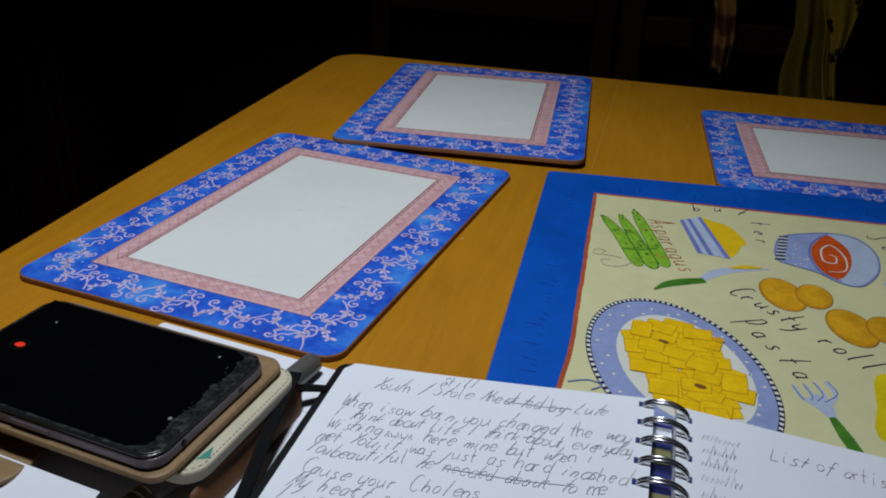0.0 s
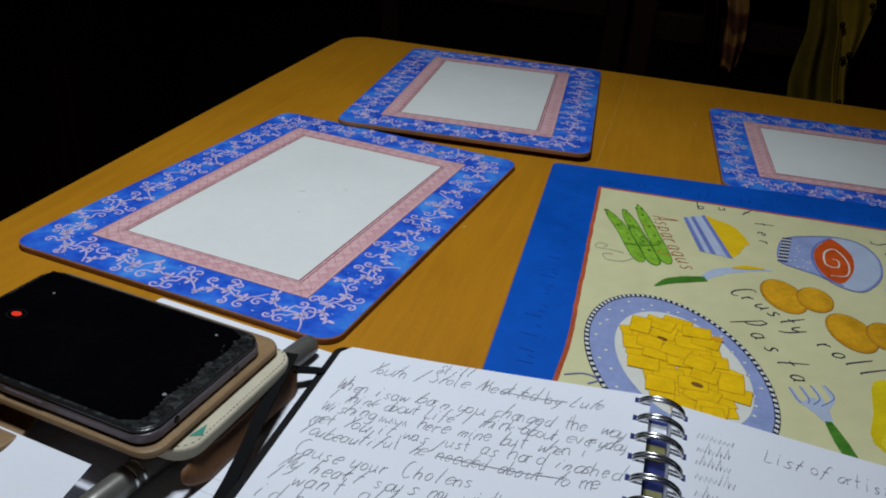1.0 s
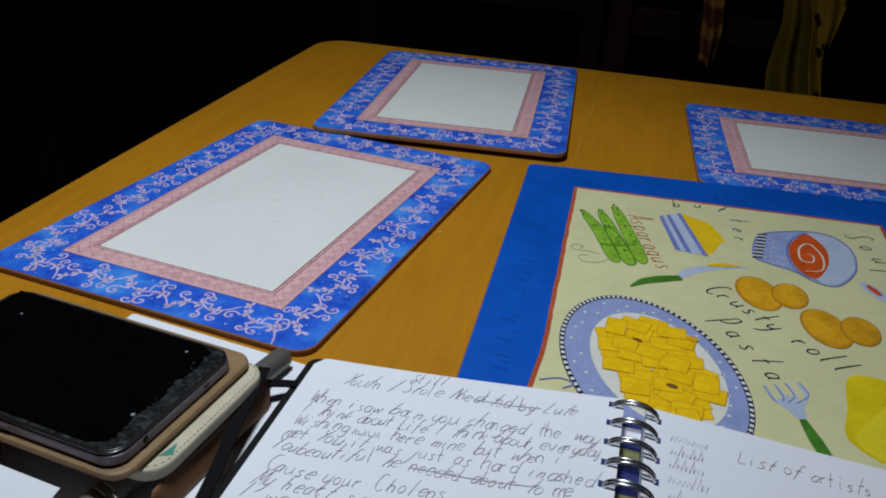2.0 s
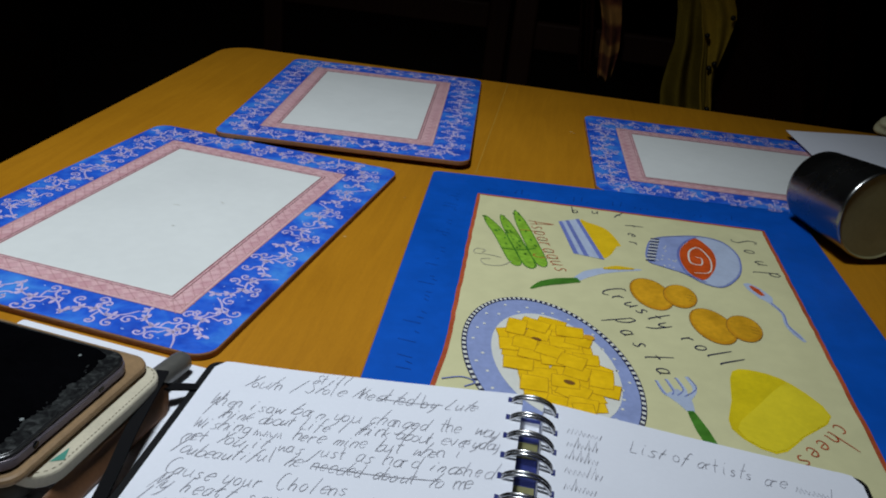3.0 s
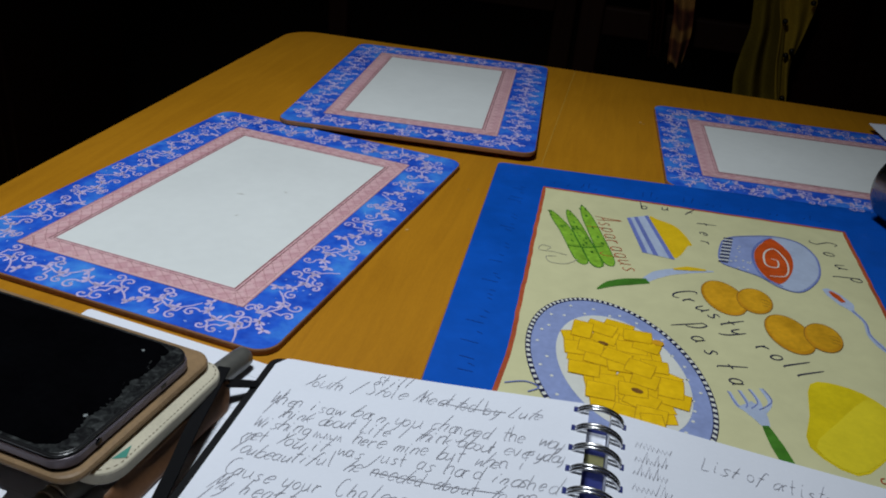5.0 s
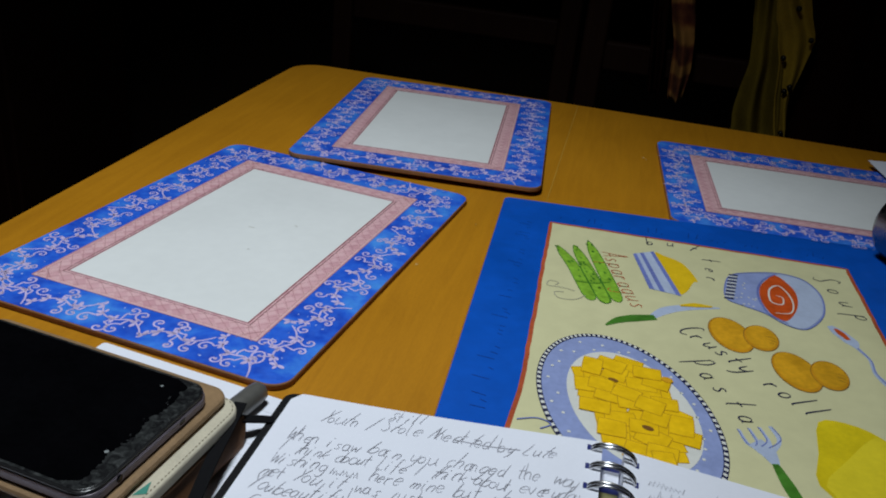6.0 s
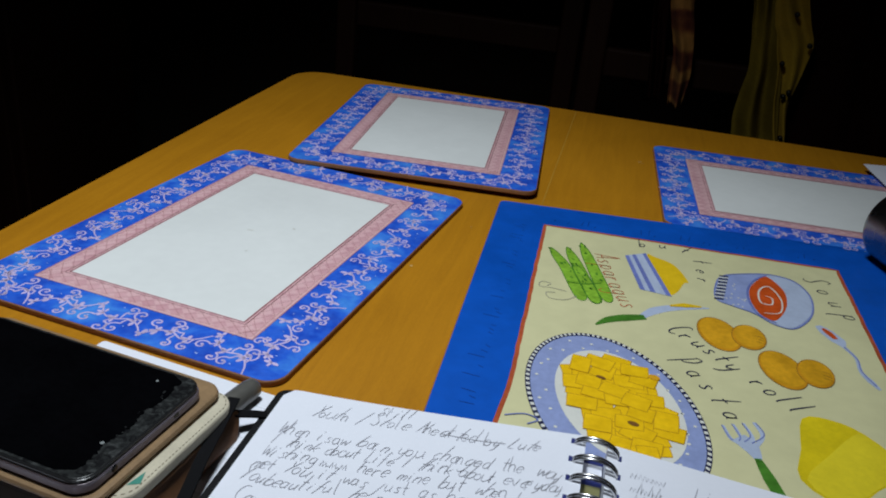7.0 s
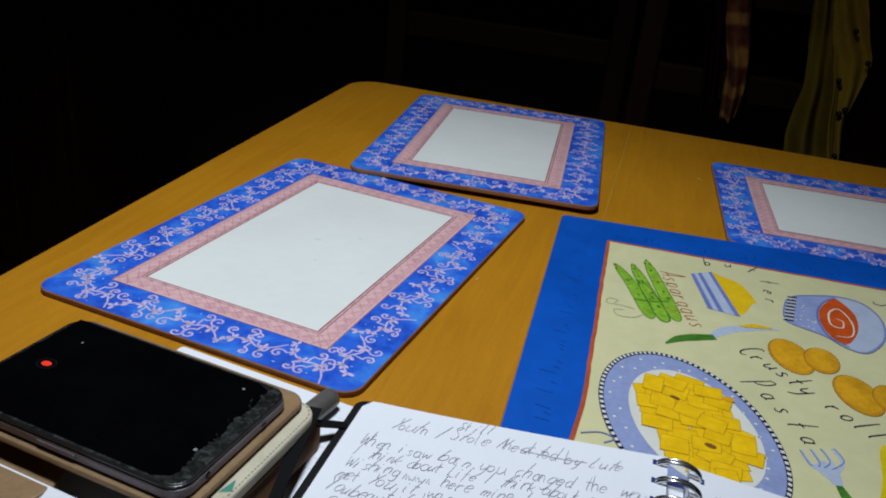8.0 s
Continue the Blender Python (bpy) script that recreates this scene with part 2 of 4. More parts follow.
def slab(outline, z0, z1, bevel=0.0, bm=None):
    """A plate with that outline, from z0 to z1, with softened top and bottom rims."""
    bm = bm or bmesh.new()
    cx = sum(p[0] for p in outline) / len(outline)
    cy = sum(p[1] for p in outline) / len(outline)
    levels = [(z0, 0.0), (z1, 0.0)] if not bevel else [(z0, bevel), (z0 + bevel, 0.0), (z1 - bevel, 0.0), (z1 - bevel * 0.3, bevel * 0.3), (z1, bevel)]
    rings = []
    n = len(outline)
    for z, inset in levels:
        ring = []
        for i, (x, y) in enumerate(outline):
            (ax, ay), (bx, by) = outline[i - 1], outline[(i + 1) % n]
            tx, ty = bx - ax, by - ay
            d = math.hypot(tx, ty) or 1.0
            ring.append(bm.verts.new((x - ty / d * inset, y + tx / d * inset, z)))
        rings.append(ring)
    for a, b in zip(rings, rings[1:]):
        for i in range(n):
            j = (i + 1) % n
            bm.faces.new((a[i], a[j], b[j], b[i]))
    bm.faces.new(rings[-1])
    bm.faces.new(list(reversed(rings[0])))
    bmesh.ops.recalc_face_normals(bm, faces=bm.faces[:])
    return bm


def curve(points, closed=False, steps=6):
    """Catmull-Rom through the points."""
    pts = [Vector((*p, 0)) if len(p) == 2 else Vector(p) for p in points]
    n, out = len(pts), []
    for i in range(n if closed else n - 1):
        if closed:
            p0, p1, p2, p3 = pts[i - 1], pts[i], pts[(i + 1) % n], pts[(i + 2) % n]
        else:
            p0, p1, p2, p3 = pts[max(i - 1, 0)], pts[i], pts[i + 1], pts[min(i + 2, n - 1)]
        for s in range(steps):
            t = s / steps
            out.append(0.5 * (2 * p1 + (p2 - p0) * t + (2 * p0 - 5 * p1 + 4 * p2 - p3) * t * t + (3 * p1 - p0 - 3 * p2 + p3) * t ** 3))
    if not closed:
        out.append(pts[-1])
    return out


def flat(points, z, bm=None):
    """A flat printed patch."""
    bm = bm or bmesh.new()
    f = bm.faces.new([bm.verts.new((p[0], p[1], z)) for p in points])
    f.normal_update()
    if f.normal.z < 0:
        f.normal_flip()
    bmesh.ops.triangulate(bm, faces=[f])
    return bm


def stroke(points, width, z, bm=None, taper=0.0, closed=False):
    """A flat printed stroke along the points; taper thins its ends."""
    bm = bm or bmesh.new()
    n = len(points)
    pairs = []
    for i, p in enumerate(points):
        a = points[i - 1] if (i or closed) else p
        b = points[(i + 1) % n] if (i < n - 1 or closed) else p
        tx, ty = b[0] - a[0], b[1] - a[1]
        d = math.hypot(tx, ty) or 1.0
        w = 0.5 * width * (1 - taper * abs(2 * i / max(n - 1, 1) - 1) ** 2)
        pairs.append((bm.verts.new((p[0] - ty / d * w, p[1] + tx / d * w, z)), bm.verts.new((p[0] + ty / d * w, p[1] - tx / d * w, z))))
    for i in range(n if closed else n - 1):
        a, b = pairs[i], pairs[(i + 1) % n]
        f = bm.faces.new((a[0], a[1], b[1], b[0]))
        f.normal_update()
        if f.normal.z < 0:
            f.normal_flip()
    return bm


def ring_patch(outer, inner, z, bm=None):
    bm = bm or bmesh.new()
    a = [bm.verts.new((*p[:2], z)) for p in outer]
    b = [bm.verts.new((*p[:2], z)) for p in inner]
    n = len(a)
    for i in range(n):
        j = (i + 1) % n
        f = bm.faces.new((a[i], a[j], b[j], b[i]))
        f.normal_update()
        if f.normal.z < 0:
            f.normal_flip()
    return bm


def disc(x, y, r, z, bm=None, n=10, squash=1.0, turn=0.0):
    c, s = math.cos(turn), math.sin(turn)
    pts = []
    for i in range(n):
        a = 2 * math.pi * i / n
        u, v = r * math.cos(a), r * squash * math.sin(a)
        pts.append((x + u * c - v * s, y + u * s + v * c))
    return flat(pts, z, bm)


def tube(points, radius, bm=None, n=10, caps=True):
    """A round bar along 3D points."""
    bm = bm or bmesh.new()
    pts = [Vector(p) for p in points]
    rings = []
    for i, p in enumerate(pts):
        d = (pts[min(i + 1, len(pts) - 1)] - pts[max(i - 1, 0)]).normalized()
        side = d.cross(Vector((0, 0, 1)))
        side = side.normalized() if side.length > 1e-4 else Vector((1, 0, 0))
        up = side.cross(d)
        r = radius[i] if isinstance(radius, (list, tuple)) else radius
        rings.append([bm.verts.new(p + r * (math.cos(2 * math.pi * k / n) * side + math.sin(2 * math.pi * k / n) * up)) for k in range(n)])
    for a, b in zip(rings, rings[1:]):
        for k in range(n):
            j = (k + 1) % n
            bm.faces.new((a[k], a[j], b[j], b[k]))
    if caps:
        bm.faces.new(rings[0]), bm.faces.new(rings[-1])
    bmesh.ops.recalc_face_normals(bm, faces=bm.faces[:])
    return smooth(bm)


def letter_strokes(ch):
    """The pen strokes of one script letter: small letters half a unit high, tall ones a unit."""
    def arc(cx, cy, rx, ry, a, b, n=14):
        return [(cx + rx * math.cos(radians(a + (b - a) * i / n)), cy + ry * math.sin(radians(a + (b - a) * i / n))) for i in range(n + 1)]

    def stem(x, top, low=0.0):
        return [(x, top), (x - 0.01, (top + low) / 2), (x, low + 0.05), (x + 0.09, low)]

    def arch(x0, x1):
        return [(x0, 0.28), (x0 + 0.09, 0.45), ((x0 + x1) / 2 + 0.04, 0.5), (x1, 0.38), (x1, 0.03), (x1 + 0.06, 0.0)]

    oval, cup = arc(0.2, 0.25, 0.2, 0.25, 60, 430), [(0, 0.5), (0.01, 0.12), (0.16, 0.0), (0.38, 0.2)]
    small = {
        "a": [oval, stem(0.4, 0.48)], "b": [stem(0, 1), oval], "c": [arc(0.22, 0.25, 0.22, 0.25, 50, 310)],
        "d": [oval, stem(0.4, 1)], "e": [[(0.02, 0.25), (0.2, 0.26), (0.39, 0.3)] + arc(0.2, 0.25, 0.2, 0.25, 20, 320)],
        "f": [[(0.42, 0.92), (0.28, 1.0), (0.18, 0.8), (0.14, 0.0), (0.1, -0.2)], [(0.0, 0.46), (0.36, 0.48)]],
        "g": [oval, [(0.4, 0.5), (0.4, -0.25), (0.2, -0.42), (0.0, -0.3)]], "h": [stem(0, 1), arch(0, 0.36)],
        "i": [stem(0.1, 0.5), [(0.12, 0.68), (0.14, 0.74)]], "j": [[(0.2, 0.5), (0.2, -0.3), (0.02, -0.4)]],
        "k": [stem(0, 1), [(0.36, 0.5), (0.16, 0.3), (0.04, 0.24), (0.2, 0.16), (0.38, 0.0)]], "l": [stem(0.1, 1)],
        "m": [stem(0, 0.5), arch(0, 0.28), arch(0.28, 0.56)], "n": [stem(0, 0.5), arch(0, 0.36)], "o": [oval],
        "p": [stem(0, 0.52, -0.45), oval], "r": [stem(0, 0.5), [(0, 0.3), (0.12, 0.45), (0.28, 0.47)]],
        "s": [[(0.35, 0.43), (0.2, 0.5), (0.06, 0.4), (0.2, 0.26), (0.33, 0.12), (0.18, 0.0), (0.02, 0.07)]],
        "t": [stem(0.16, 0.95), [(0, 0.52), (0.36, 0.55)]], "u": [cup, stem(0.4, 0.5)], "v": [[(0, 0.5), (0.16, 0.0), (0.36, 0.5)]],
        "w": [[(0, 0.5), (0.12, 0.02), (0.27, 0.42), (0.4, 0.02), (0.56, 0.5)]], "y": [cup, [(0.4, 0.5), (0.34, -0.2), (0.1, -0.42)]],
    }
    tall = {
        "A": [[(0, 0), (0.14, 0.5), (0.26, 1.0), (0.36, 0.5), (0.48, 0)], [(0.04, 0.32), (0.5, 0.36)]],
        "C": [arc(0.3, 0.45, 0.3, 0.5, 60, 310)], "I": [[(0.1, 1), (0.08, 0)]], "L": [[(0.1, 1), (0.06, 0.5), (0.0, 0.02), (0.45, 0.0)]],
        "M": [[(0, 0), (0.08, 1), (0.3, 0.3), (0.52, 1), (0.6, 0)]], "N": [[(0, 0), (0.06, 1)], [(0.06, 1), (0.4, 0)], [(0.4, 0), (0.46, 1)]],
        "P": [[(0, -0.1), (0.06, 1)], [(0, 0.95), (0.3, 1.02), (0.42, 0.76), (0.25, 0.52), (0.04, 0.5)]],
        "S": [[(0.5, 0.86), (0.3, 1.0), (0.08, 0.82), (0.26, 0.55), (0.42, 0.25), (0.24, 0.0), (0.0, 0.12)]],
        "W": [[(0, 1), (0.16, 0.02), (0.34, 0.75), (0.5, 0.02), (0.7, 1)]], "Y": [[(0, 1), (0.2, 0.52)], [(0.44, 1), (0.2, 0.45), (0.06, 0.0)]],
        "/": [[(0.0, -0.1), (0.4, 1)]], "'": [[(0.1, 1), (0.08, 0.85)]],
    }
    return small.get(ch) or tall[ch]


def put_script(bm, ch, x, y, size, angle, z, stretch=1.0, shear=0.0, width=0.0005, reach=1.0):
    """One written letter; reach lengthens what stands above or hangs below the small letters."""
    c, s = math.cos(angle), math.sin(angle)
    for line in letter_strokes(ch):
        pts = []
        for p in curve(line, False, 3 if len(line) < 10 else 1):
            v = 0.5 + (p.y - 0.5) * reach if p.y > 0.5 else (p.y * reach if p.y < 0 else p.y)
            u, v = size * (p.x * stretch + shear * v), size * v
            pts.append((x + u * c - v * s, y + u * s + v * c))
        stroke(pts, width, z, bm, 0.45)


# ---- room ----
X0, X1, Y0, Y1, TOP = -1.7, 2.3, -2.2, 1.75, 2.45


def room():
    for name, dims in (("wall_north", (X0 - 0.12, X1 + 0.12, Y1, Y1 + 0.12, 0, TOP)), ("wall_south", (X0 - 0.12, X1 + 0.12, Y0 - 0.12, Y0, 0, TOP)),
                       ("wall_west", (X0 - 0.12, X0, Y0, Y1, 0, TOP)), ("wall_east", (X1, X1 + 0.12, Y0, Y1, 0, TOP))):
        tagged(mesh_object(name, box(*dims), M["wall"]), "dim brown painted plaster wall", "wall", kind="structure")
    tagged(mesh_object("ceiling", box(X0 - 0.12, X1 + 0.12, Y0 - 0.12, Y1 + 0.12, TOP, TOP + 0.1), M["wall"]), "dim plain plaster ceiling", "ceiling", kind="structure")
    tagged(mesh_object("floor", box(X0 - 0.12, X1 + 0.12, Y0 - 0.12, Y1 + 0.12, -0.1, 0.0), M["floor"]), "dark wooden floor in shadow", "floor", kind="structure")


room()

# ---- dining table ----
TX0, TX1, TY0, TY1, TZ = -0.108, 1.09, -1.25, 0.371, 0.75
SEAM = 0.236


def dining_table():
    tab = thing("dining_table", pose(0, 0, 0), "honey-coloured varnished wooden dining table with rounded corners", "table")
    r = 0.035
    # two boards of the top, meeting in one fine joint
    left = [p for p in round_rect(TX0, SEAM + 0.2, TY0, TY1, r) if p[0] < SEAM] + [(SEAM - 0.0001, TY0), (SEAM - 0.0001, TY1)]
    right = [p for p in round_rect(SEAM - 0.2, TX1, TY0, TY1, r) if p[0] > SEAM] + [(SEAM + 0.0001, TY1), (SEAM + 0.0001, TY0)]
    for pts in (left, right):
        cx, cy = sum(p[0] for p in pts) / len(pts), sum(p[1] for p in pts) / len(pts)
        pts.sort(key=lambda p: math.atan2((p[1] - cy), (p[0] - cx)))
        part("board", slab(pts, TZ - 0.028, TZ, 0.0004), M["oak"], tab)
    part("seam_filler", box(SEAM - 0.0004, SEAM + 0.0004, TY0 + 0.01, TY1 - 0.002, TZ - 0.005, TZ + 0.0002), M["seam"], tab, "pale joint between the boards")
    for x in (TX0 + 0.09, TX1 - 0.09):
        for y in (TY0 + 0.09, TY1 - 0.09):
            part("leg", box(x - 0.035, x + 0.035, y - 0.035, y + 0.035, 0, TZ - 0.028, 0.006), M["oak_edge"], tab)
    for x in (TX0 + 0.09, TX1 - 0.09):
        part("apron", box(x - 0.011, x + 0.011, TY0 + 0.125, TY1 - 0.125, TZ - 0.118, TZ - 0.028), M["oak_edge"], tab)
    for y in (TY0 + 0.09, TY1 - 0.09):
        part("apron", box(TX0 + 0.125, TX1 - 0.125, y - 0.011, y + 0.011, TZ - 0.118, TZ - 0.028), M["oak_edge"], tab)
    for x, y, rr in ((0.3137, 0.2125, 0.0016), (0.3165, 0.2085, 0.0009), (0.165, -0.1034, 0.0013), (0.19, -0.02, 0.0007)):
        part("nick", disc(x, y, rr, TZ + 0.0002, None, 8, 0.5, 0.6), M["nick"], tab, "pale nick in the varnish")
    return tab


dining_table()

# ---- blue and pink placemats ----
IW, IH = 0.123, 0.207
PK, BD = 0.0148, 0.0465


def curl(x, y, angle, r, hand, turns=1.45, n=20):
    """A tendril that leaves (x, y) in an open bow towards the angle and rolls up."""
    cx, cy = x + r * math.cos(angle), y + r * math.sin(angle)
    pts = []
    for i in range(n + 1):
        k = i / n
        a = angle + math.pi + hand * 2 * math.pi * turns * k
        rr = r * ((1 - k) ** 1.15 * 0.86 + 0.14)
        pts.append((cx + rr * math.cos(a), cy + rr * math.sin(a)))
    return pts


def sprig(bm, x, y, angle, size, hand, z, rng):
    """A curling spray: a bent stem with rolled tendrils on both sides and leaves where they part."""
    c, s = math.cos(angle), math.sin(angle)

    def at(u, v):
        v *= hand
        return (x + size * (u * c - v * s), y + size * (u * s + v * c))

    w = 0.00122
    stem = [at(-1.3, -0.75), at(-0.95, -0.25), at(-0.4, 0.1), at(0.2, -0.12), at(0.75, 0.05), at(1.15, 0.6)]
    stroke(curve(stem), w, z, bm, 0.35)
    for u, v, du, dv, t, r, hd in ((-0.85, -0.15, 0.05, 0.35, 70, 0.33, 1), (-0.35, 0.1, 0.12, -0.4, -60, 0.34, -1), (0.0, 0.0, 0.02, 0.42, 110, 0.30, -1), (0.3, -0.1, 0.1, -0.32, -110, 0.32, 1), (0.8, 0.1, 0.2, -0.25, -40, 0.33, -1)):
        a, b = at(u, v), at(u + du, v + dv)
        t = angle + hand * radians(t + rng.uniform(-22, 22))
        pts = curl(b[0], b[1], t, r * size * rng.uniform(0.85, 1.15), hd * hand, 1.1, 16)
        stroke(curve([a, ((a[0] + b[0]) / 2 + rng.uniform(-0.0006, 0.0006), (a[1] + b[1]) / 2), b], False, 4)[:-1] + [Vector((*p, 0)) for p in pts], w * rng.uniform(0.85, 1.05), z, bm, 0.25)
        disc(pts[-1][0], pts[-1][1], 0.0011, z, bm, 7)
    for u, v in ((-0.62, 0.0), (0.2, -0.1), (0.78, 0.12), (1.12, 0.58)):
        for t in (-75, 5, 80):
            t = radians(t + rng.uniform(-15, 15))
            px, py = at(u + 0.16 * math.cos(t), v + 0.16 * math.sin(t))
            disc(px, py, 0.0025 * rng.uniform(0.75, 1.15), z, bm, 8, 0.5, angle + hand * t)


def placemat(m, label):
    mat = thing("placemat", m, label, "placemat", "blue and pink placemats")
    x0, x1, y0, y1 = -BD - 0.001, IW + BD + 0.0028, -IH - BD, BD - 0.0005
    z = 0.004
    part("board", slab(round_rect(x0, x1, y0, y1, 0.012), 0, z, 0.0008), M["hardboard"], mat, "brown hardboard with rounded corners")
    part("border", flat(round_rect(x0 + 0.0007, x1 - 0.0007, y0 + 0.0007, y1 - 0.0007, 0.0115), z + 0.0001), M["blue"], mat, "blue watercolour border")
    part("lattice_frame", ring_patch([(-PK, PK), (IW + PK, PK), (IW + PK, -IH - PK), (-PK, -IH - PK)], [(0, 0), (IW, 0), (IW, -IH), (0, -IH)], z + 0.0002), M["pink"], mat, "pink lattice band")
    part("panel", flat([(0, 0), (IW, 0), (IW, -IH), (0, -IH)], z + 0.0002), M["white_print"], mat, "plain white centre panel")
    bm = bmesh.new()
    for off, w in ((0.0008, 0.0009), (0.0028, 0.0007)):
        stroke([(-off, off), (IW + off, off), (IW + off, -IH - off), (-off, -IH - off)], w, z + 0.0003, bm, 0, True)
    part("inner_line", bm, M["line_red"], mat)
    bm = bmesh.new()
    for off, w in ((PK, 0.0009), (PK - 0.0022, 0.0004)):
        stroke([(-off, off), (IW + off, off), (IW + off, -IH - off), (-off, -IH - off)], w, z + 0.0003, bm, 0, True)
    # diagonal hatching of the lattice band
    step, k = 0.0098, PK - 0.0024
    for side in range(4):
        length = IW + 2 * PK if side % 2 == 0 else IH + 2 * PK
        n = int(length / step)
        for i in range(n):
            for d in (1, -1):
                a0 = (i + 0.5) * length / n - length / 2
                u0, u1 = a0 - d * k / 2, a0 + d * k / 2
                if side == 0:
                    p, q = (IW / 2 + u0, 0.0026), (IW / 2 + u1, k)
                elif side == 2:
                    p, q = (IW / 2 + u0, -IH - 0.0026), (IW / 2 + u1, -IH - k)
                elif side == 1:
                    p, q = (IW + 0.0026, -IH / 2 + u0), (IW + k, -IH / 2 + u1)
                else:
                    p, q = (-0.0026, -IH / 2 + u0), (-k, -IH / 2 + u1)
                stroke([p, q], 0.00035, z + 0.00028, bm)
    part("lattice_line", bm, M["line_pink"], mat)
    rng = random.Random(11)
    bm, dots = bmesh.new(), bmesh.new()
    mid = (PK + BD) / 2
    path = [(-mid, mid), (IW + mid, mid), (IW + mid, -IH - mid), (-mid, -IH - mid)]
    for i in range(4):
        (ax, ay), (bx, by) = path[i], path[(i + 1) % 4]
        length = math.hypot(bx - ax, by - ay)
        n = round(length / 0.0400)
        for j in range(n):
            k = (j + 0.5) / n
            sprig(bm, ax + (bx - ax) * k, ay + (by - ay) * k, math.atan2(by - ay, bx - ax) + radians(rng.uniform(-18, 18)), 0.0148 * rng.uniform(0.94, 1.06), 1 if (i + j) % 2 else -1, z + 0.0002, rng)
        for j in range(int(length / 0.006)):
            k = rng.random()
            o = rng.uniform(-0.012, 0.012)
            nx, ny = -(by - ay) / length, (bx - ax) / length
            disc(ax + (bx - ax) * k + nx * o, ay + (by - ay) * k + ny * o, rng.uniform(0.0004, 0.0009), z + 0.00016, dots, 6, 0.6, rng.random() * 6)
    part("scrollwork", bm, M["scroll"], mat, "pale lilac scrolling vines")
    part("speckle", dots, M["dot"], mat)["kind"] = "stuff"
    return mat


mat_a = placemat(pose(0, 0, TZ, 0, 0, -7.0), "blue and pink bordered placemat with a white centre, beside the phone")
mat_b = copy_thing(mat_a, pose(0.038, 0.2945, TZ + 0.0007, -0.85, 0, 4.5))
tagged(mat_b, "blue and pink bordered placemat resting on the edge of another placemat")
mat_c = copy_thing(mat_a, pose(0.3804, 0.0981, TZ, 0, 0, 93.1))
tagged(mat_c, "blue and pink bordered placemat under loose paper and steel can")

for u, v, length, turn in ((0.058, -0.098, 0.005, 0.2), (0.083, -0.080, 0.003, -0.4), (0.074, -0.128, 0.002, 0.9)):
    d = Vector((math.cos(turn), math.sin(turn))) * length / 2
    part("scuff", stroke(curve([(u - d.x, v - d.y), (u, v + 0.0003), (u + d.x, v + d.y)]), 0.0006, 0.0044, None, 0.8), M["scuff"], mat_a, "faint grey scuff")

# ---- large painted placemat ----


def mm(*pts):
    """Printed places in millimetres, right and down from the panel's far corner."""
    return [(u / 1000, -v / 1000) for u, v in pts]


def ellipse(cu, cv, a, b, turn, n=48):
    c, s = math.cos(turn), math.sin(turn)
    out = []
    for i in range(n):
        t = 2 * math.pi * i / n
        x, y = a * math.cos(t), b * math.sin(t)
        out.append(((cu + x * c - y * s) / 1000, -(cv + x * s + y * c) / 1000))
    return out


def lettering(bm, text, places, size, z, stretch=0.95, shear=0.22, width=0.0009, reach=1.7):
    """Letters spread evenly along a line through the places, standing across it."""
    path = curve(places, steps=12)
    lengths = [0.0]
    for a, b in zip(path, path[1:]):
        lengths.append(lengths[-1] + (b - a).length)
    for i, ch in enumerate(text):
        if ch == " ":
            continue
        want = lengths[-1] * i / max(len(text) - 1, 1)
        k = max(j for j in range(len(path) - 1) if lengths[j] <= want + 1e-9)
        p, d = path[k], path[k + 1] - path[k]
        q = p + d * ((want - lengths[k]) / max(d.length, 1e-9))
        put_script(bm, ch, q.x, q.y, size, math.atan2(d.y, d.x), z, stretch, shear, width, reach)
    return bm


def quad_round(corners, r, n=5):
    out = []
    k = len(corners)
    for i in range(k):
        a, p, b = Vector(corners[i - 1]), Vector(corners[i]), Vector(corners[(i + 1) % k])
        s, e = p + (a - p).normalized() * r, p + (b - p).normalized() * r
        for j in range(n + 1):
            t = j / n
            q = s * (1 - t) ** 2 + 2 * p * t * (1 - t) + e * t * t
            out.append((q.x, q.y))
    return out


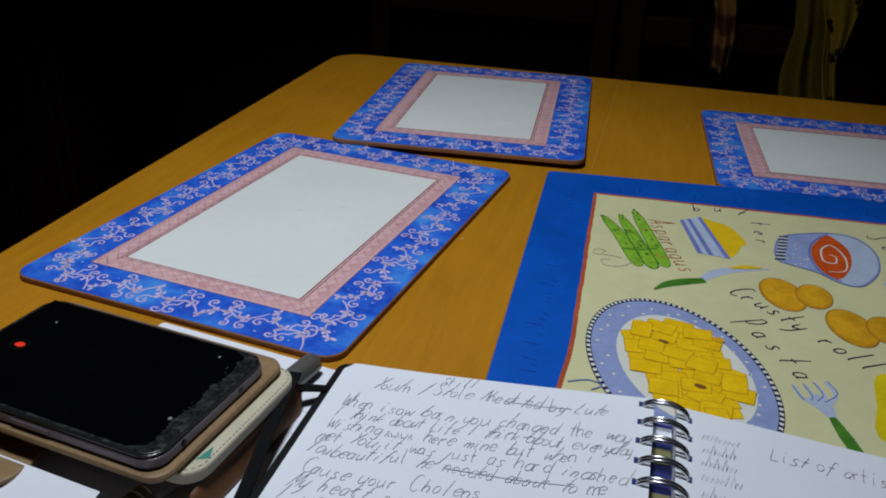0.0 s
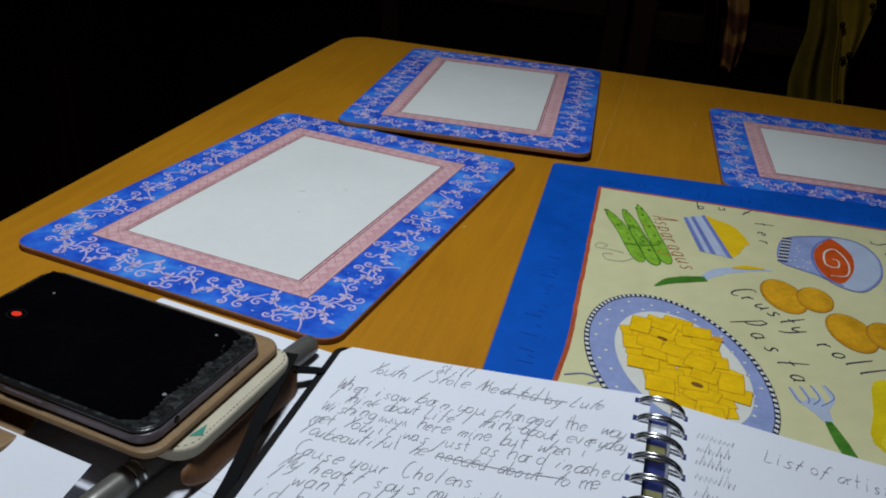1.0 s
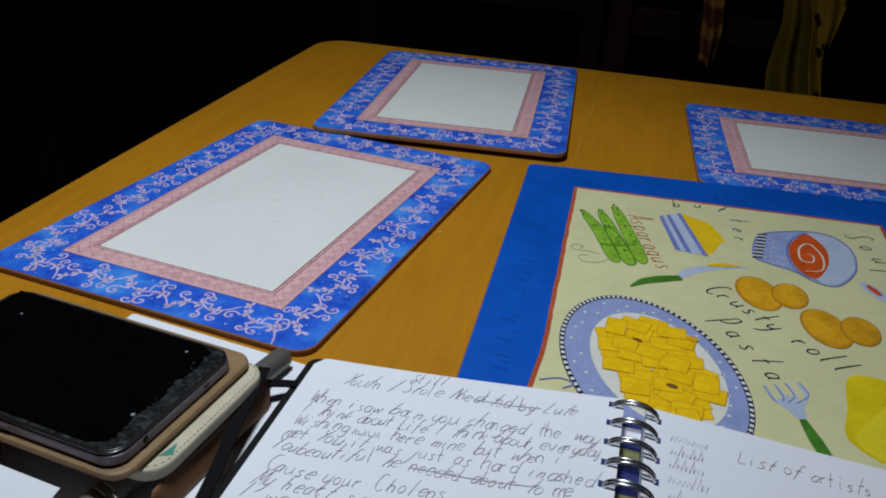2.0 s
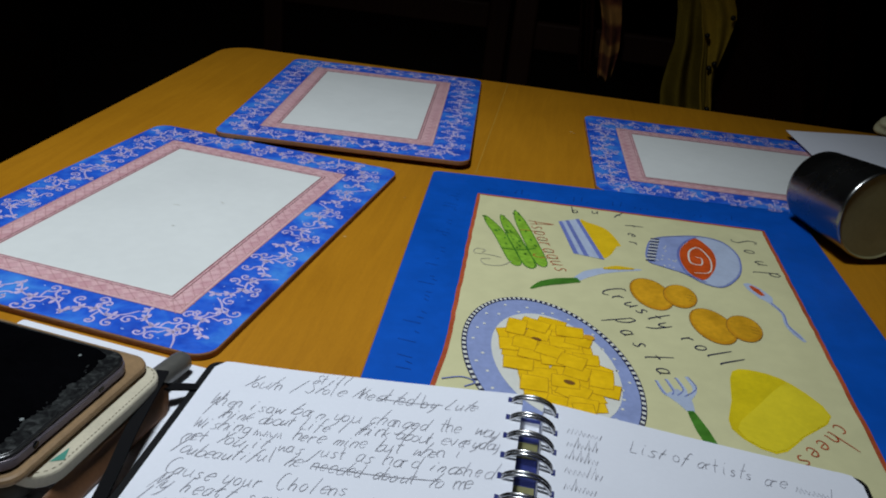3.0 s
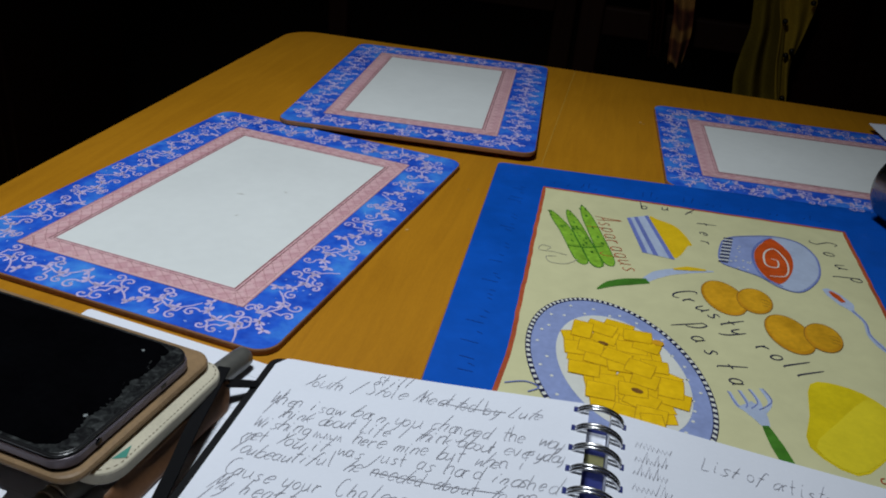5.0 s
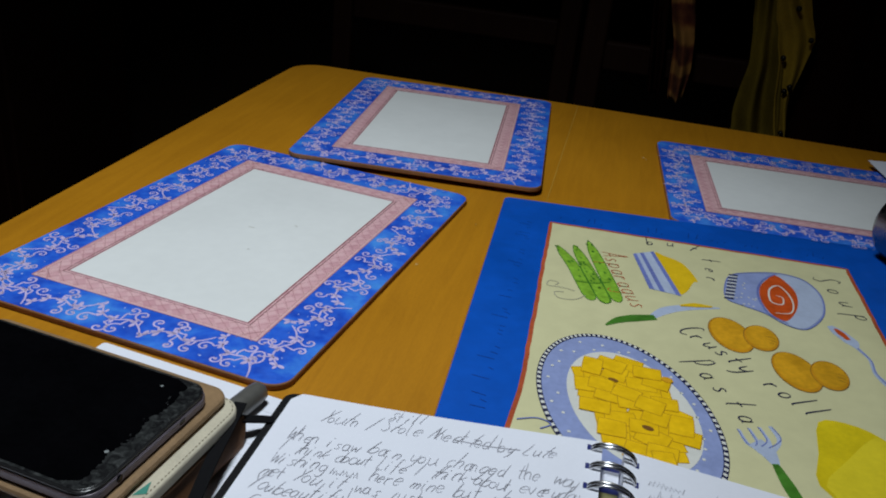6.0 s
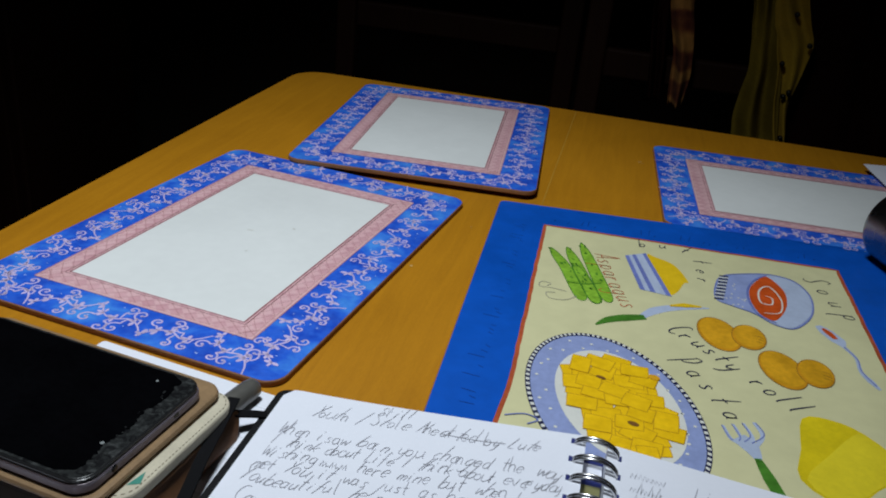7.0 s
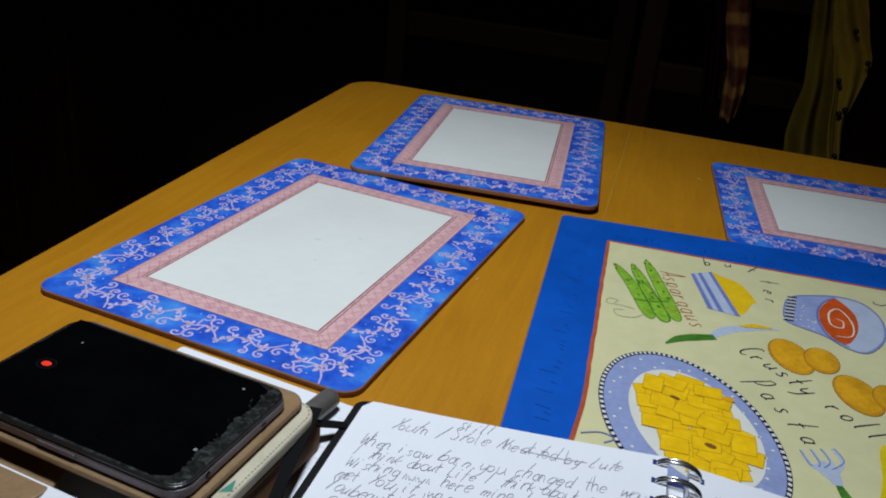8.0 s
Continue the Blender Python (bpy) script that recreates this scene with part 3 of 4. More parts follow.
def painted_mat():
    m = thing("large_placemat", pose(0.2448, 0.0007, TZ, 0, 0, 3.0), "royal blue placemat with painted food on a cream panel", "placemat")
    z = 0.004
    rng = random.Random(5)
    outer = list(reversed(quad_round(mm((-40.5, -39), (259, -52), (258, 361), (-43, 361)), 0.006)))
    part("board", slab(outer, 0, z, 0.0008), M["hardboard"], m, "brown hardboard")
    part("border", flat(quad_round(mm((-39.8, -38.2), (258.2, -51.2), (257.3, 360.3), (-42.2, 360.3)), 0.0055), z + 0.0001), M["royal"], m, "royal blue border")
    edge = []
    for a, b, n in (((0, 0), (219.7, 0), 30), ((219.7, 0), (212, 256), 34), ((212, 256), (209, 322), 10), ((209, 322), (-11, 322), 30), ((-11, 322), (-2.5, 225), 14), ((-2.5, 225), (0, 0), 30)):
        for i in range(n):
            k = i / n
            edge.append((a[0] + (b[0] - a[0]) * k + rng.uniform(-0.3, 0.3), a[1] + (b[1] - a[1]) * k + rng.uniform(-0.3, 0.3)))
    part("panel", flat(mm(*edge), z + 0.0002), M["cream"], m, "cream panel")
    part("rim_line", stroke(mm(*edge), 0.0026, z + 0.00025, None, 0, True), M["rust"], m, "rust red edging")
    # lettering of the border that cannot be read: bars
    bm = bmesh.new()
    for side, count in ((0, 50), (1, 40)):
        for i in range(count):
            if i % 9 in (0, 4, 8) or rng.random() < 0.12:
                continue
            along, off, h = 2 + i * 5.2 + rng.uniform(-0.9, 0.9), rng.uniform(-1.2, 1.2), rng.choice((3, 3, 3.5, 4, 8, 10))
            lean = rng.uniform(0.5, 2.2)
            if side == 0:
                stroke(mm((-14 - along * 0.02 + off - h, along - lean), (-14 - along * 0.02 + off, along)), 0.0008, z + 0.0002, bm, 0.5)
            else:
                stroke(mm((along + lean, -9 - along * 0.02 + off - h), (along, -9 - along * 0.02 + off)), 0.0008, z + 0.0002, bm, 0.5)
    part("border_writing", bm, M["royal_ink"], m)["kind"] = "stuff"
    z1, z2, z3, z4 = z + 0.0003, z + 0.0004, z + 0.0005, z + 0.0006

    # asparagus bundle
    for tip, mid, foot in (((7, 41), (20, 72), (32, 112)), ((25, 62), (33, 86), (42, 114)), ((19, 36), (29, 70), (41, 113)), ((29, 25), (38, 62), (49, 108))):
        a, b, c = (Vector(p) for p in (tip, mid, foot))
        side = Vector((c.y - a.y, a.x - c.x)).normalized()
        w = 4.3
        outline = [a, a.lerp(b, 0.35) + side * w * 0.75, b + side * w, c + side * w * 0.9, c - side * w * 0.9, b - side * w, a.lerp(b, 0.35) - side * w * 0.75]
        pts = curve(mm(*[tuple(p) for p in outline]), True, 5)
        part("asparagus_spear", flat(pts, z1), M["green"], m, "green painted asparagus spear")
        bm = stroke(pts, 0.0006, z2, None, 0, True)
        for i in range(9):
            k = rng.random() ** 1.3
            p = a.lerp(b, k * 1.6) + side * rng.uniform(-0.6, 0.6) * w
            disc(p.x / 1000, -p.y / 1000, 0.0019 * rng.uniform(0.6, 1.1), z2, bm, 7, 0.45, radians(-70 + rng.uniform(-25, 25)))
        part("spear_shading", bm, M["green_dark"], m)
        z1, z2 = z1 + 0.00003, z2 + 0.00003
    z1, z2 = z + 0.0003, z + 0.00045
    z3, z4 = z + 0.0006, z + 0.0007
    part("tie", stroke(curve(mm((22, 93), (33, 93), (45, 87))), 0.0009, z3), M["green_dark"], m)
    bm = stroke(curve(mm((29, 112), (22, 120), (12, 121), (9, 114), (15, 112))), 0.0007, z2)
    stroke(curve(mm((22, 108), (13, 106), (4, 106), (5, 99), (11, 100), (9, 104))), 0.0007, z2, bm)
    part("tendril", bm, M["grey_line"], m)
    part("word_asparagus", lettering(bmesh.new(), "Asparagus", mm((39, 40), (44, 61), (49, 84), (57, 112)), 0.0145, z2, 0.9, 0.15, 0.0008, 1.5), M["rust"], m, "rust red lettering")

    # butter dish
    c0, c1, c2, c3 = (Vector(p) for p in ((61.6, 34.6), (77, 24.6), (92, 90), (71, 86.5)))
    part("butter", flat(curve(mm((78, 27), (84, 29), (97, 38), (105, 62), (102, 66), (96, 82), (90, 86), (82, 60)), True), z1), M["yellow"], m, "yellow butter")
    for i in range(6):
        a, b = i / 6, (i + 1) / 6
        part("dish_stripe", flat(mm(*[tuple(p) for p in (c0.lerp(c1, a), c0.lerp(c1, b), c3.lerp(c2, b), c3.lerp(c2, a))]), z2), M["denim"] if i in (0, 2, 5) else M["lilac_pale"], m)
    part("word_butter", lettering(bmesh.new(), "butter", mm((73, 14), (90, 10), (106, 13), (113, 30), (112, 44), (112, 54)), 0.0105, z2), M["navy"], m, "navy lettering")

    # knife, spoon, fork
    def oval_line(pts, widths):
        line = curve(mm(*pts), False, 5)
        n = len(line)
        left, right = [], []
        for i, p in enumerate(line):
            d = (line[min(i + 1, n - 1)] - line[max(i - 1, 0)]).normalized()
            k = i / (n - 1) * (len(widths) - 1)
            j = min(int(k), len(widths) - 2)
            w = (widths[j] + (widths[j + 1] - widths[j]) * (k - j)) / 2000
            left.append((p.x - d.y * w, p.y + d.x * w))
            right.append((p.x + d.y * w, p.y - d.x * w))
        return left + right[::-1]

    part("knife_blade", flat(oval_line([(70, 127), (80, 114), (94, 105), (116, 98)], [4, 8, 7, 1.2]), z1), M["lilac_pale"], m)
    part("knife_handle", flat(oval_line([(42, 146), (50, 137), (60, 131), (73, 125.5)], [1, 6.5, 8, 6]), z2), M["green_dark"], m, "dark green handle")
    part("knife_butter", flat(oval_line([(90, 104), (100, 100), (111, 98.5)], [1.5, 5.5, 1.5]), z3), M["yellow"], m)
    part("spoon", flat(oval_line([(185, 97), (189, 104), (194, 114), (196, 121), (200, 133), (199, 148), (202, 158), (205, 166)], [4, 10, 10, 3, 2.2, 2.6, 4.5, 2]), z1), M["lilac_pale"], m)
    part("spoon_line", stroke(curve(mm((196, 121), (200.5, 134), (199.5, 148), (204, 163))), 0.0008, z2), M["denim"], m)
    part("spoon_soup", flat(oval_line([(187.5, 100), (190, 105), (193, 112)], [2, 5, 3]), z2), M["tomato"], m)
    bm = bmesh.new()
    for u, v in ((109.5, 229.5), (115, 227), (120.5, 224.5), (126, 222)):
        flat(oval_line([(u, v), (u + 3, v + 11), (121.5 + (u - 118) * 0.35, 243)], [1.6, 2.2, 2.6]), z1 + u * 1e-7, bm)
    flat(oval_line([(116, 238), (121, 244), (124, 254)], [10, 10, 3.2]), z1 + 0.00003, bm)
    part("fork_head", bm, M["lilac_pale"], m, "pale blue fork head")
    bm = bmesh.new()
    for u, v in ((108.7, 229.5), (114.2, 227), (119.7, 224.5), (127, 222)):
        stroke(curve(mm((u, v), (u + 3, v + 10), (118 + (u - 118) * 0.5, 241))), 0.0006, z2, bm)
    part("fork_line", bm, M["denim"], m)
    part("fork_handle", flat(oval_line([(123.5, 253), (127, 268), (133, 292)], [3.2, 6.5, 6]), z2), M["green_dark"], m, "dark green handle")

    # soup bowl
    body = curve(mm((122, 82), (124, 60), (131, 43), (149, 33), (167, 28), (182, 33), (189, 52), (187, 75), (180, 93), (168, 108), (156, 106), (145, 95), (132, 89)), True)
    part("bowl", flat(body, z1), M["lilac"], m, "lilac blue soup bowl")
    part("bowl_inside", flat(curve(mm((165, 29.5), (181, 34), (188, 52), (186, 75), (179, 92), (167, 107), (157, 105), (147, 94), (144, 77), (147, 56), (156, 40)), True), z2), M["lilac_pale"], m)
    part("bowl_line", stroke(body, 0.0008, z3, None, 0, True), M["denim"], m)
    soup = curve(mm((145.5, 77), (147.5, 58), (155, 42), (163, 33), (171, 50), (171, 68), (166, 86), (157, 101), (149, 94)), True)
    part("soup", flat(soup, z3), M["tomato"], m, "tomato red soup")
    part("soup_rim", stroke(curve(mm((163, 31), (154, 41), (146.5, 58), (144.5, 77), (148, 95), (158, 104))), 0.0016, z4, None, 0.4), M["denim"], m, "dark blue rim")
    bm = stroke(curve(mm((152, 92), (163, 88), (167, 68), (162, 50), (154, 58), (152, 76), (159, 78), (161, 68), (157, 66))), 0.0012, z4, None, 0.5)
    for i in range(16):
        disc(rng.uniform(128, 144) / 1000, -rng.uniform(45, 90) / 1000, 0.0008, z3, bm, 6)
    part("bowl_highlight", bm, M["offwhite"], m)
    for i in range(15):
        u, v = 122.0 + 0.55 * i, 82 - i * 2.7
        part("bowl_stripe", flat(mm((u - 1.5, v + 0.6), (u + 5, v), (u + 5.2, v - 1.5), (u - 1.2, v - 0.9)), z4), M["navy"] if i % 2 == 0 else M["offwhite"], m)
    part("word_soup", lettering(bmesh.new(), "Soup", mm((189, 25), (196, 44), (199, 58), (205, 76)), 0.0135, z2), M["navy"], m, "navy lettering")

    # crusty rolls
    zr = z2
    for cu, cv, su, sv in ((118.5, 131, 137.0, 129), (151.5, 162, 170.5, 160)):
        for u, v, a, b, t in ((cu, cv, 20.5, 13.0, 1.42), (su, sv, 15.5, 10.5, 1.70)):
            e = ellipse(u, v, a, b, t, 36)
            roll = part("bread_roll", flat(e, zr), M["bread"], m, "golden painted bread roll")
            part("roll_shade", ring_patch(e, ellipse(u + 0.4, v - 1.6, a - 1.8, b - 1.2, t, 36), zr + 0.00001), M["bread_shade"], roll, "browned crust")
            part("roll_line", stroke(e, 0.0004, zr + 0.00002, None, 0, True), M["bread_line"], roll)
            if a < 16:
                bm = bmesh.new()
                for k in (-3.5, 0.5, 4.0):
                    stroke(curve(mm((u + 4, v + k), (u + 7.0, v + k + 0.8), (u + 9.0, v + k + 2.4))), 0.0005, zr + 0.00002, bm, 0.6)
                part("roll_crease", bm, M["bread_line"], roll)
            zr += 0.00004
    part("word_crusty_roll", lettering(bmesh.new(), "Crusty roll", mm((86, 137), (101, 151), (120, 172), (147, 203)), 0.0125, z2, 0.95, 0.22, 0.0011, 1.7), M["navy"], m, "navy lettering")
    part("word_pasta", lettering(bmesh.new(), "Pasta", mm((86, 173), (96, 187), (101, 197), (105, 206), (110, 218)), 0.0130, z2, 0.9, 0.2, 0.0010, 1.7), M["navy"], m, "navy lettering")

    # plate of pasta
    t = 1.26
    cu, cv = 53.2, 229.5
    part("plate", flat(ellipse(cu, cv, 72, 45, t, 72), z1), M["lilac"], m, "lilac oval plate")
    part("plate_rim", ring_patch(ellipse(cu, cv, 72.5, 45.5, t, 96), ellipse(cu, cv, 69.3, 42.6, t, 96), z2), M["navy"], m, "chequered navy rim")
    bm = bmesh.new()
    o, i_ = ellipse(cu, cv, 72.0, 45.0, t, 192), ellipse(cu, cv, 69.8, 43.0, t, 192)
    for k in range(0, 192, 2):
        j = (k + 1) % 192
        flat([o[k], o[j], i_[j], i_[k]], z3, bm)
    for i in range(34):
        a, r = 2 * math.pi * i / 34 + rng.uniform(-0.05, 0.05), rng.uniform(0.76, 0.9)
        x, y = 72 * r * math.cos(a), 45 * r * math.sin(a)
        disc((cu + x * math.cos(t) - y * math.sin(t)) / 1000, -(cv + x * math.sin(t) + y * math.cos(t)) / 1000, 0.001, z2, bm, 6)
    part("rim_check", bm, M["offwhite"], m)["kind"] = "stuff"
    part("plate_centre", flat(ellipse(55.8, 227, 51.5, 32.5, t, 60), z2), M["offwhite"], m, "white plate centre")
    zz = z3
    spots = []
    for row in range(-5, 6):
        for col in range(-3, 4):
            x, y = row * 9.4 + rng.uniform(-1.8, 1.8), col * 9.6 + rng.uniform(-1.8, 1.8)
            if (x / 46) ** 2 + (y / 26) ** 2 < 1:
                spots.append((x, y))
    rng.shuffle(spots)
    for x, y in spots:
        u, v = 56 + x * math.cos(t) - y * math.sin(t), 226 + x * math.sin(t) + y * math.cos(t)
        a, w, h = rng.uniform(-0.3, 0.3) + (0.15 if rng.random() < 0.6 else 1.55), rng.uniform(6.6, 8.4), rng.uniform(5.2, 6.6)
        pts = []
        for du, dv in ((-1, -0.8), (-0.8, -1), (0.8, -1), (1, -0.8), (1, 0.8), (0.8, 1), (-0.8, 1), (-1, 0.8)):
            x1, y1 = w * du * rng.uniform(0.95, 1.05), h * dv * rng.uniform(0.95, 1.05)
            pts.append((u + x1 * math.cos(a) - y1 * math.sin(a), v + x1 * math.sin(a) + y1 * math.cos(a)))
        pts = curve(mm(*pts), True, 2)
        zz += 0.000012
        piece = part("pasta_piece", flat(pts, zz), M["pasta"], m, "yellow pasta square")
        part("piece_line", stroke(pts, 0.0004, zz + 0.000005, None, 0, True), M["pasta_line"], piece)
    part("herb", disc(0.046, -0.206, 0.003, zz + 0.00004, None, 8, 0.5, -0.3), M["bread_line"], m)
    part("herb", disc(0.063, -0.244, 0.0032, zz + 0.00004, None, 8, 0.6, -0.3), M["bread_line"], m)
    part("herb", disc(0.0755, -0.1965, 0.0035, zz + 0.00004, None, 8, 0.8, -0.3), M["bread"], m)
    # fork tip beyond the plate's edge
    part("serving_fork_line", stroke(curve(mm((-2, 256), (8, 252), (15, 255), (10, 260))), 0.0008, z4), M["denim"], m)

    wedge = part("cheese_wedge", flat(curve(mm((153, 210), (168, 206.5), (184, 215), (197, 240), (178, 261), (160, 278), (142, 263), (147, 238)), True, 3), z1), M["cheese"], m, "yellow cheese wedge")
    part("cheese_face", flat(curve(mm((177, 218), (184, 217), (196, 240), (178, 260), (160, 276.5), (145, 263), (160, 240)), True, 3), z2), M["cheese_face"], wedge, "paler cut face")
    part("word_cheese", lettering(bmesh.new(), "cheese", mm((197, 246), (188, 258), (178, 268), (165, 283)), 0.0125, z2), M["rust"], m, "rust red lettering")
    return m


painted_mat()

# ---- spiral notebook ----
NX, NY = 0.150, -0.2805


def top_left(u):
    return 0.7605 + 0.0105 * (u / 0.146) ** 1.3


def top_right(u):
    return 0.7585 + 0.0105 * max(0.0, (0.302 - u) / 0.14) ** 1.2


def page_block(u0, u1, v0, v1, top, low, r, round_left):
    """A stack of leaves whose top follows a slope; rounded at its outer corners."""
    bm = bmesh.new()
    n = 40
    cols = []
    for i in range(n + 1):
        u = u0 + (u1 - u0) * i / n
        d = u - u0 if round_left else u1 - u
        inset = r - math.sqrt(max(0.0, r * r - (r - d) ** 2)) if d < r else 0.0
        cols.append([bm.verts.new((u, -(v0 + inset), top(u))), bm.verts.new((u, -(v1 - inset), top(u))), bm.verts.new((u, -(v1 - inset), low)), bm.verts.new((u, -(v0 + inset), low))])
    for a, b in zip(cols, cols[1:]):
        for k in range(4):
            bm.faces.new((a[k], a[(k + 1) % 4], b[(k + 1) % 4], b[k]))
    bm.faces.new(cols[0]), bm.faces.new(cols[-1])
    bmesh.ops.recalc_face_normals(bm, faces=bm.faces[:])
    return bm


def drape(bm, top, lift=0.00025):
    for v in bm.verts:
        v.co.z = top(v.co.x) + lift
    return bm


def hand(bm, text, u, v, u_end, size, rng, top):
    """Pencil writing from u to u_end at the depth v; # stands for an unreadable word, a bar."""
    total = sum(5 if ch == "#" else 1 for ch in text)
    step = (u_end - u) / max(total, 1)
    drift = 0.0
    for ch in text:
        drift = 0.7 * drift + rng.uniform(-0.0007, 0.0007)
        y = -v + drift
        if ch == "#":
            bars = []
            for k in range(9):
                h = size * rng.choice((0.3, 0.36, 0.42, 0.85))
                x = u + step * 0.52 * k
                bars += [(x, y + rng.uniform(0, 0.0006)), (x + h * 0.25, y + h)]
            stroke(bars, 0.00036, 0, bm)
            u += 5 * step
            continue
        if ch != " ":
            put_script(bm, ch, u + rng.uniform(-0.15, 0.15) * step, y, size * rng.uniform(0.82, 1.12), rng.uniform(-0.1, 0.16), 0, rng.uniform(0.7, 0.95), rng.uniform(0.15, 0.5), rng.uniform(0.00028, 0.00042), rng.uniform(0.9, 1.35))
        u += step


def notebook():
    nb = thing("spiral_notebook", pose(NX, NY, 0), "open white spiral notebook with pencil writing lying on the placemat", "notebook")
    rng = random.Random(21)
    cover = part("cover", slab(round_rect(-0.0058, 0.148, -0.2095, 0.0042, 0.006), TZ + 0.0045, TZ + 0.0068, 0.0006), M["black"], nb, "black card cover")
    part("back_cover", slab(round_rect(0.158, 0.306, -0.2085, 0.0025, 0.006), TZ + 0.0045, TZ + 0.0062, 0.0006), M["black"], nb, "black card cover")
    part("left_leaves", page_block(0.0, 0.1475, 0.0, 0.206, top_left, TZ + 0.007, 0.006, True), M["paper"], nb, "white paper leaves")
    part("right_leaves", page_block(0.1575, 0.302, 0.0, 0.206, top_right, TZ + 0.0064, 0.006, False), M["paper"], nb, "white paper leaves")
    # dark card seen between the leaves, with torn scraps
    part("spine_card", box(0.1478, 0.1572, -0.206, -0.002, TZ + 0.0085, TZ + 0.0095), M["blue_card"], nb, "navy card between the leaves")
    for v0, v1, mat in ((0.006, 0.016, "paper"), (0.021, 0.031, "khaki_card"), (0.05, 0.054, "khaki_card")):
        part("scrap", box(0.1482, 0.1568, -v1, -v0, TZ + 0.0095, TZ + 0.0105), M[mat], nb)
    for i in range(15):
        v = 0.004 + 0.0131 * i
        for dv in (0.0, 0.0022):
            pts = []
            for k in range(17):
                a = radians(200 - 220 * k / 16)
                pts.append((0.1525 + 0.0102 * math.cos(a), -v - dv - 0.0035 * k / 16, 0.7685 + 0.0064 * math.sin(a)))
            part("ring", tube(pts, 0.00075, None, 8), M["wire"], nb, "bright wire ring")
        part("hole", box(0.1408, 0.1425, -v - 0.003, -v + 0.0006, top_left(0.1416) - 0.0003, top_left(0.1416) + 0.0002), M["blue_card"], nb)
        part("hole", box(0.1625, 0.1642, -v - 0.0065, -v - 0.0029, top_right(0.1633) - 0.0003, top_right(0.1633) + 0.0002), M["blue_card"], nb)
    rows = [
        ("Youtn / Stole Nheatted by Lute", 0.019, 0.0175, 0.128, 0.0092),
        ("Still", 0.049, 0.0085, 0.067, 0.0075),
        ("When isaw born you changed the way", 0.009, 0.034, 0.139, 0.0092),
        ("I think about Life I think about everyday", 0.009, 0.0425, 0.141, 0.0085),
        ("Wishing     here mine but when i", 0.0085, 0.051, 0.126, 0.0085),
        ("met You it was just as hard inashed", 0.0075, 0.0595, 0.139, 0.0085),
        ("Youbeautiful he needed about to me", 0.0065, 0.068, 0.132, 0.0085),
        ("Cause your Cholens", 0.0095, 0.081, 0.086, 0.009),
        ("My heart says my with", 0.008, 0.0895, 0.1, 0.009),
        ("I want all your #", 0.006, 0.098, 0.12, 0.009),
        ("id be # and #", 0.006, 0.107, 0.12, 0.009),
        ("# the # #", 0.006, 0.116, 0.13, 0.009),
    ]
    for text, u, v, end, size in rows:
        bm = bmesh.new()
        hand(bm, text, u, v, end, size, rng, top_left)
        part("handwriting", drape(bm, top_left), M["pencil"], nb, "grey pencil writing")["kind"] = "stuff"
    # struck-out words
    bm = stroke(curve([(0.082, -0.0150), (0.098, -0.0158), (0.112, -0.0150)]), 0.0004, 0)
    stroke([(0.036 + 0.00075 * k, -0.0510 + (0.0042 if k % 2 else 0.0) * (0.6 + 0.4 * math.sin(k))) for k in range(17)], 0.0005, 0, bm)
    stroke(curve([(0.066, -0.0655), (0.095, -0.0662), (0.118, -0.0652)]), 0.0004, 0, bm)
    part("strike_line", drape(bm, top_left), M["pencil"], nb)["kind"] = "stuff"
    for text, u, v, end, size in (("List of artists are #", 0.197, 0.0215, 0.287, 0.009), ("#", 0.1685, 0.0195, 0.186, 0.0095), ("#", 0.1685, 0.0285, 0.184, 0.0095), ("#", 0.168, 0.0375, 0.184, 0.0095), ("#", 0.168, 0.0465, 0.186, 0.0095), ("#", 0.168, 0.056, 0.183, 0.0095)):
        bm = bmesh.new()
        hand(bm, text, u, v, end, size, rng, top_right)
        part("handwriting", drape(bm, top_right), M["pencil"], nb, "grey pencil writing")["kind"] = "stuff"
    # elastic closing band, hanging loose past the cover
    def band(pts, w):
        bm = bmesh.new()
        line = curve(pts, False, 8)
        rows_ = []
        for i, p in enumerate(line):
            d = (line[min(i + 1, len(line) - 1)] - line[max(i - 1, 0)])
            s = Vector((-d.y, d.x, 0)).normalized() * w / 2
            rows_.append([bm.verts.new(p + s), bm.verts.new(p - s), bm.verts.new(p - s + Vector((0, 0, 0.0009))), bm.verts.new(p + s + Vector((0, 0, 0.0009)))])
        for a, b in zip(rows_, rows_[1:]):
            for k in range(4):
                bm.faces.new((a[k], a[(k + 1) % 4], b[(k + 1) % 4], b[k]))
        bm.faces.new(rows_[0]), bm.faces.new(rows_[-1])
        bmesh.ops.recalc_face_normals(bm, faces=bm.faces[:])
        return bm

    def w3(x, y, z):
        return (x - NX, y - NY, z)
    part("elastic_band", band([w3(0.1480, -0.2985, 0.7556), w3(0.1425, -0.3030, 0.7580), w3(0.1370, -0.3075, 0.7600), w3(0.1320, -0.3120, 0.7625)], 0.0054), M["elastic"], nb, "black elastic band")
    part("elastic_band", band([w3(0.1335, -0.3060, 0.7670), w3(0.1355, -0.324, 0.7655), w3(0.1375, -0.345, 0.7625), w3(0.1400, -0.367, 0.7575), w3(0.1425, -0.392, 0.7553), w3(0.1435, -0.43, 0.7553)], 0.0056), M["elastic"], nb, "black elastic band")
    return nb


# ---- loose sheets ----


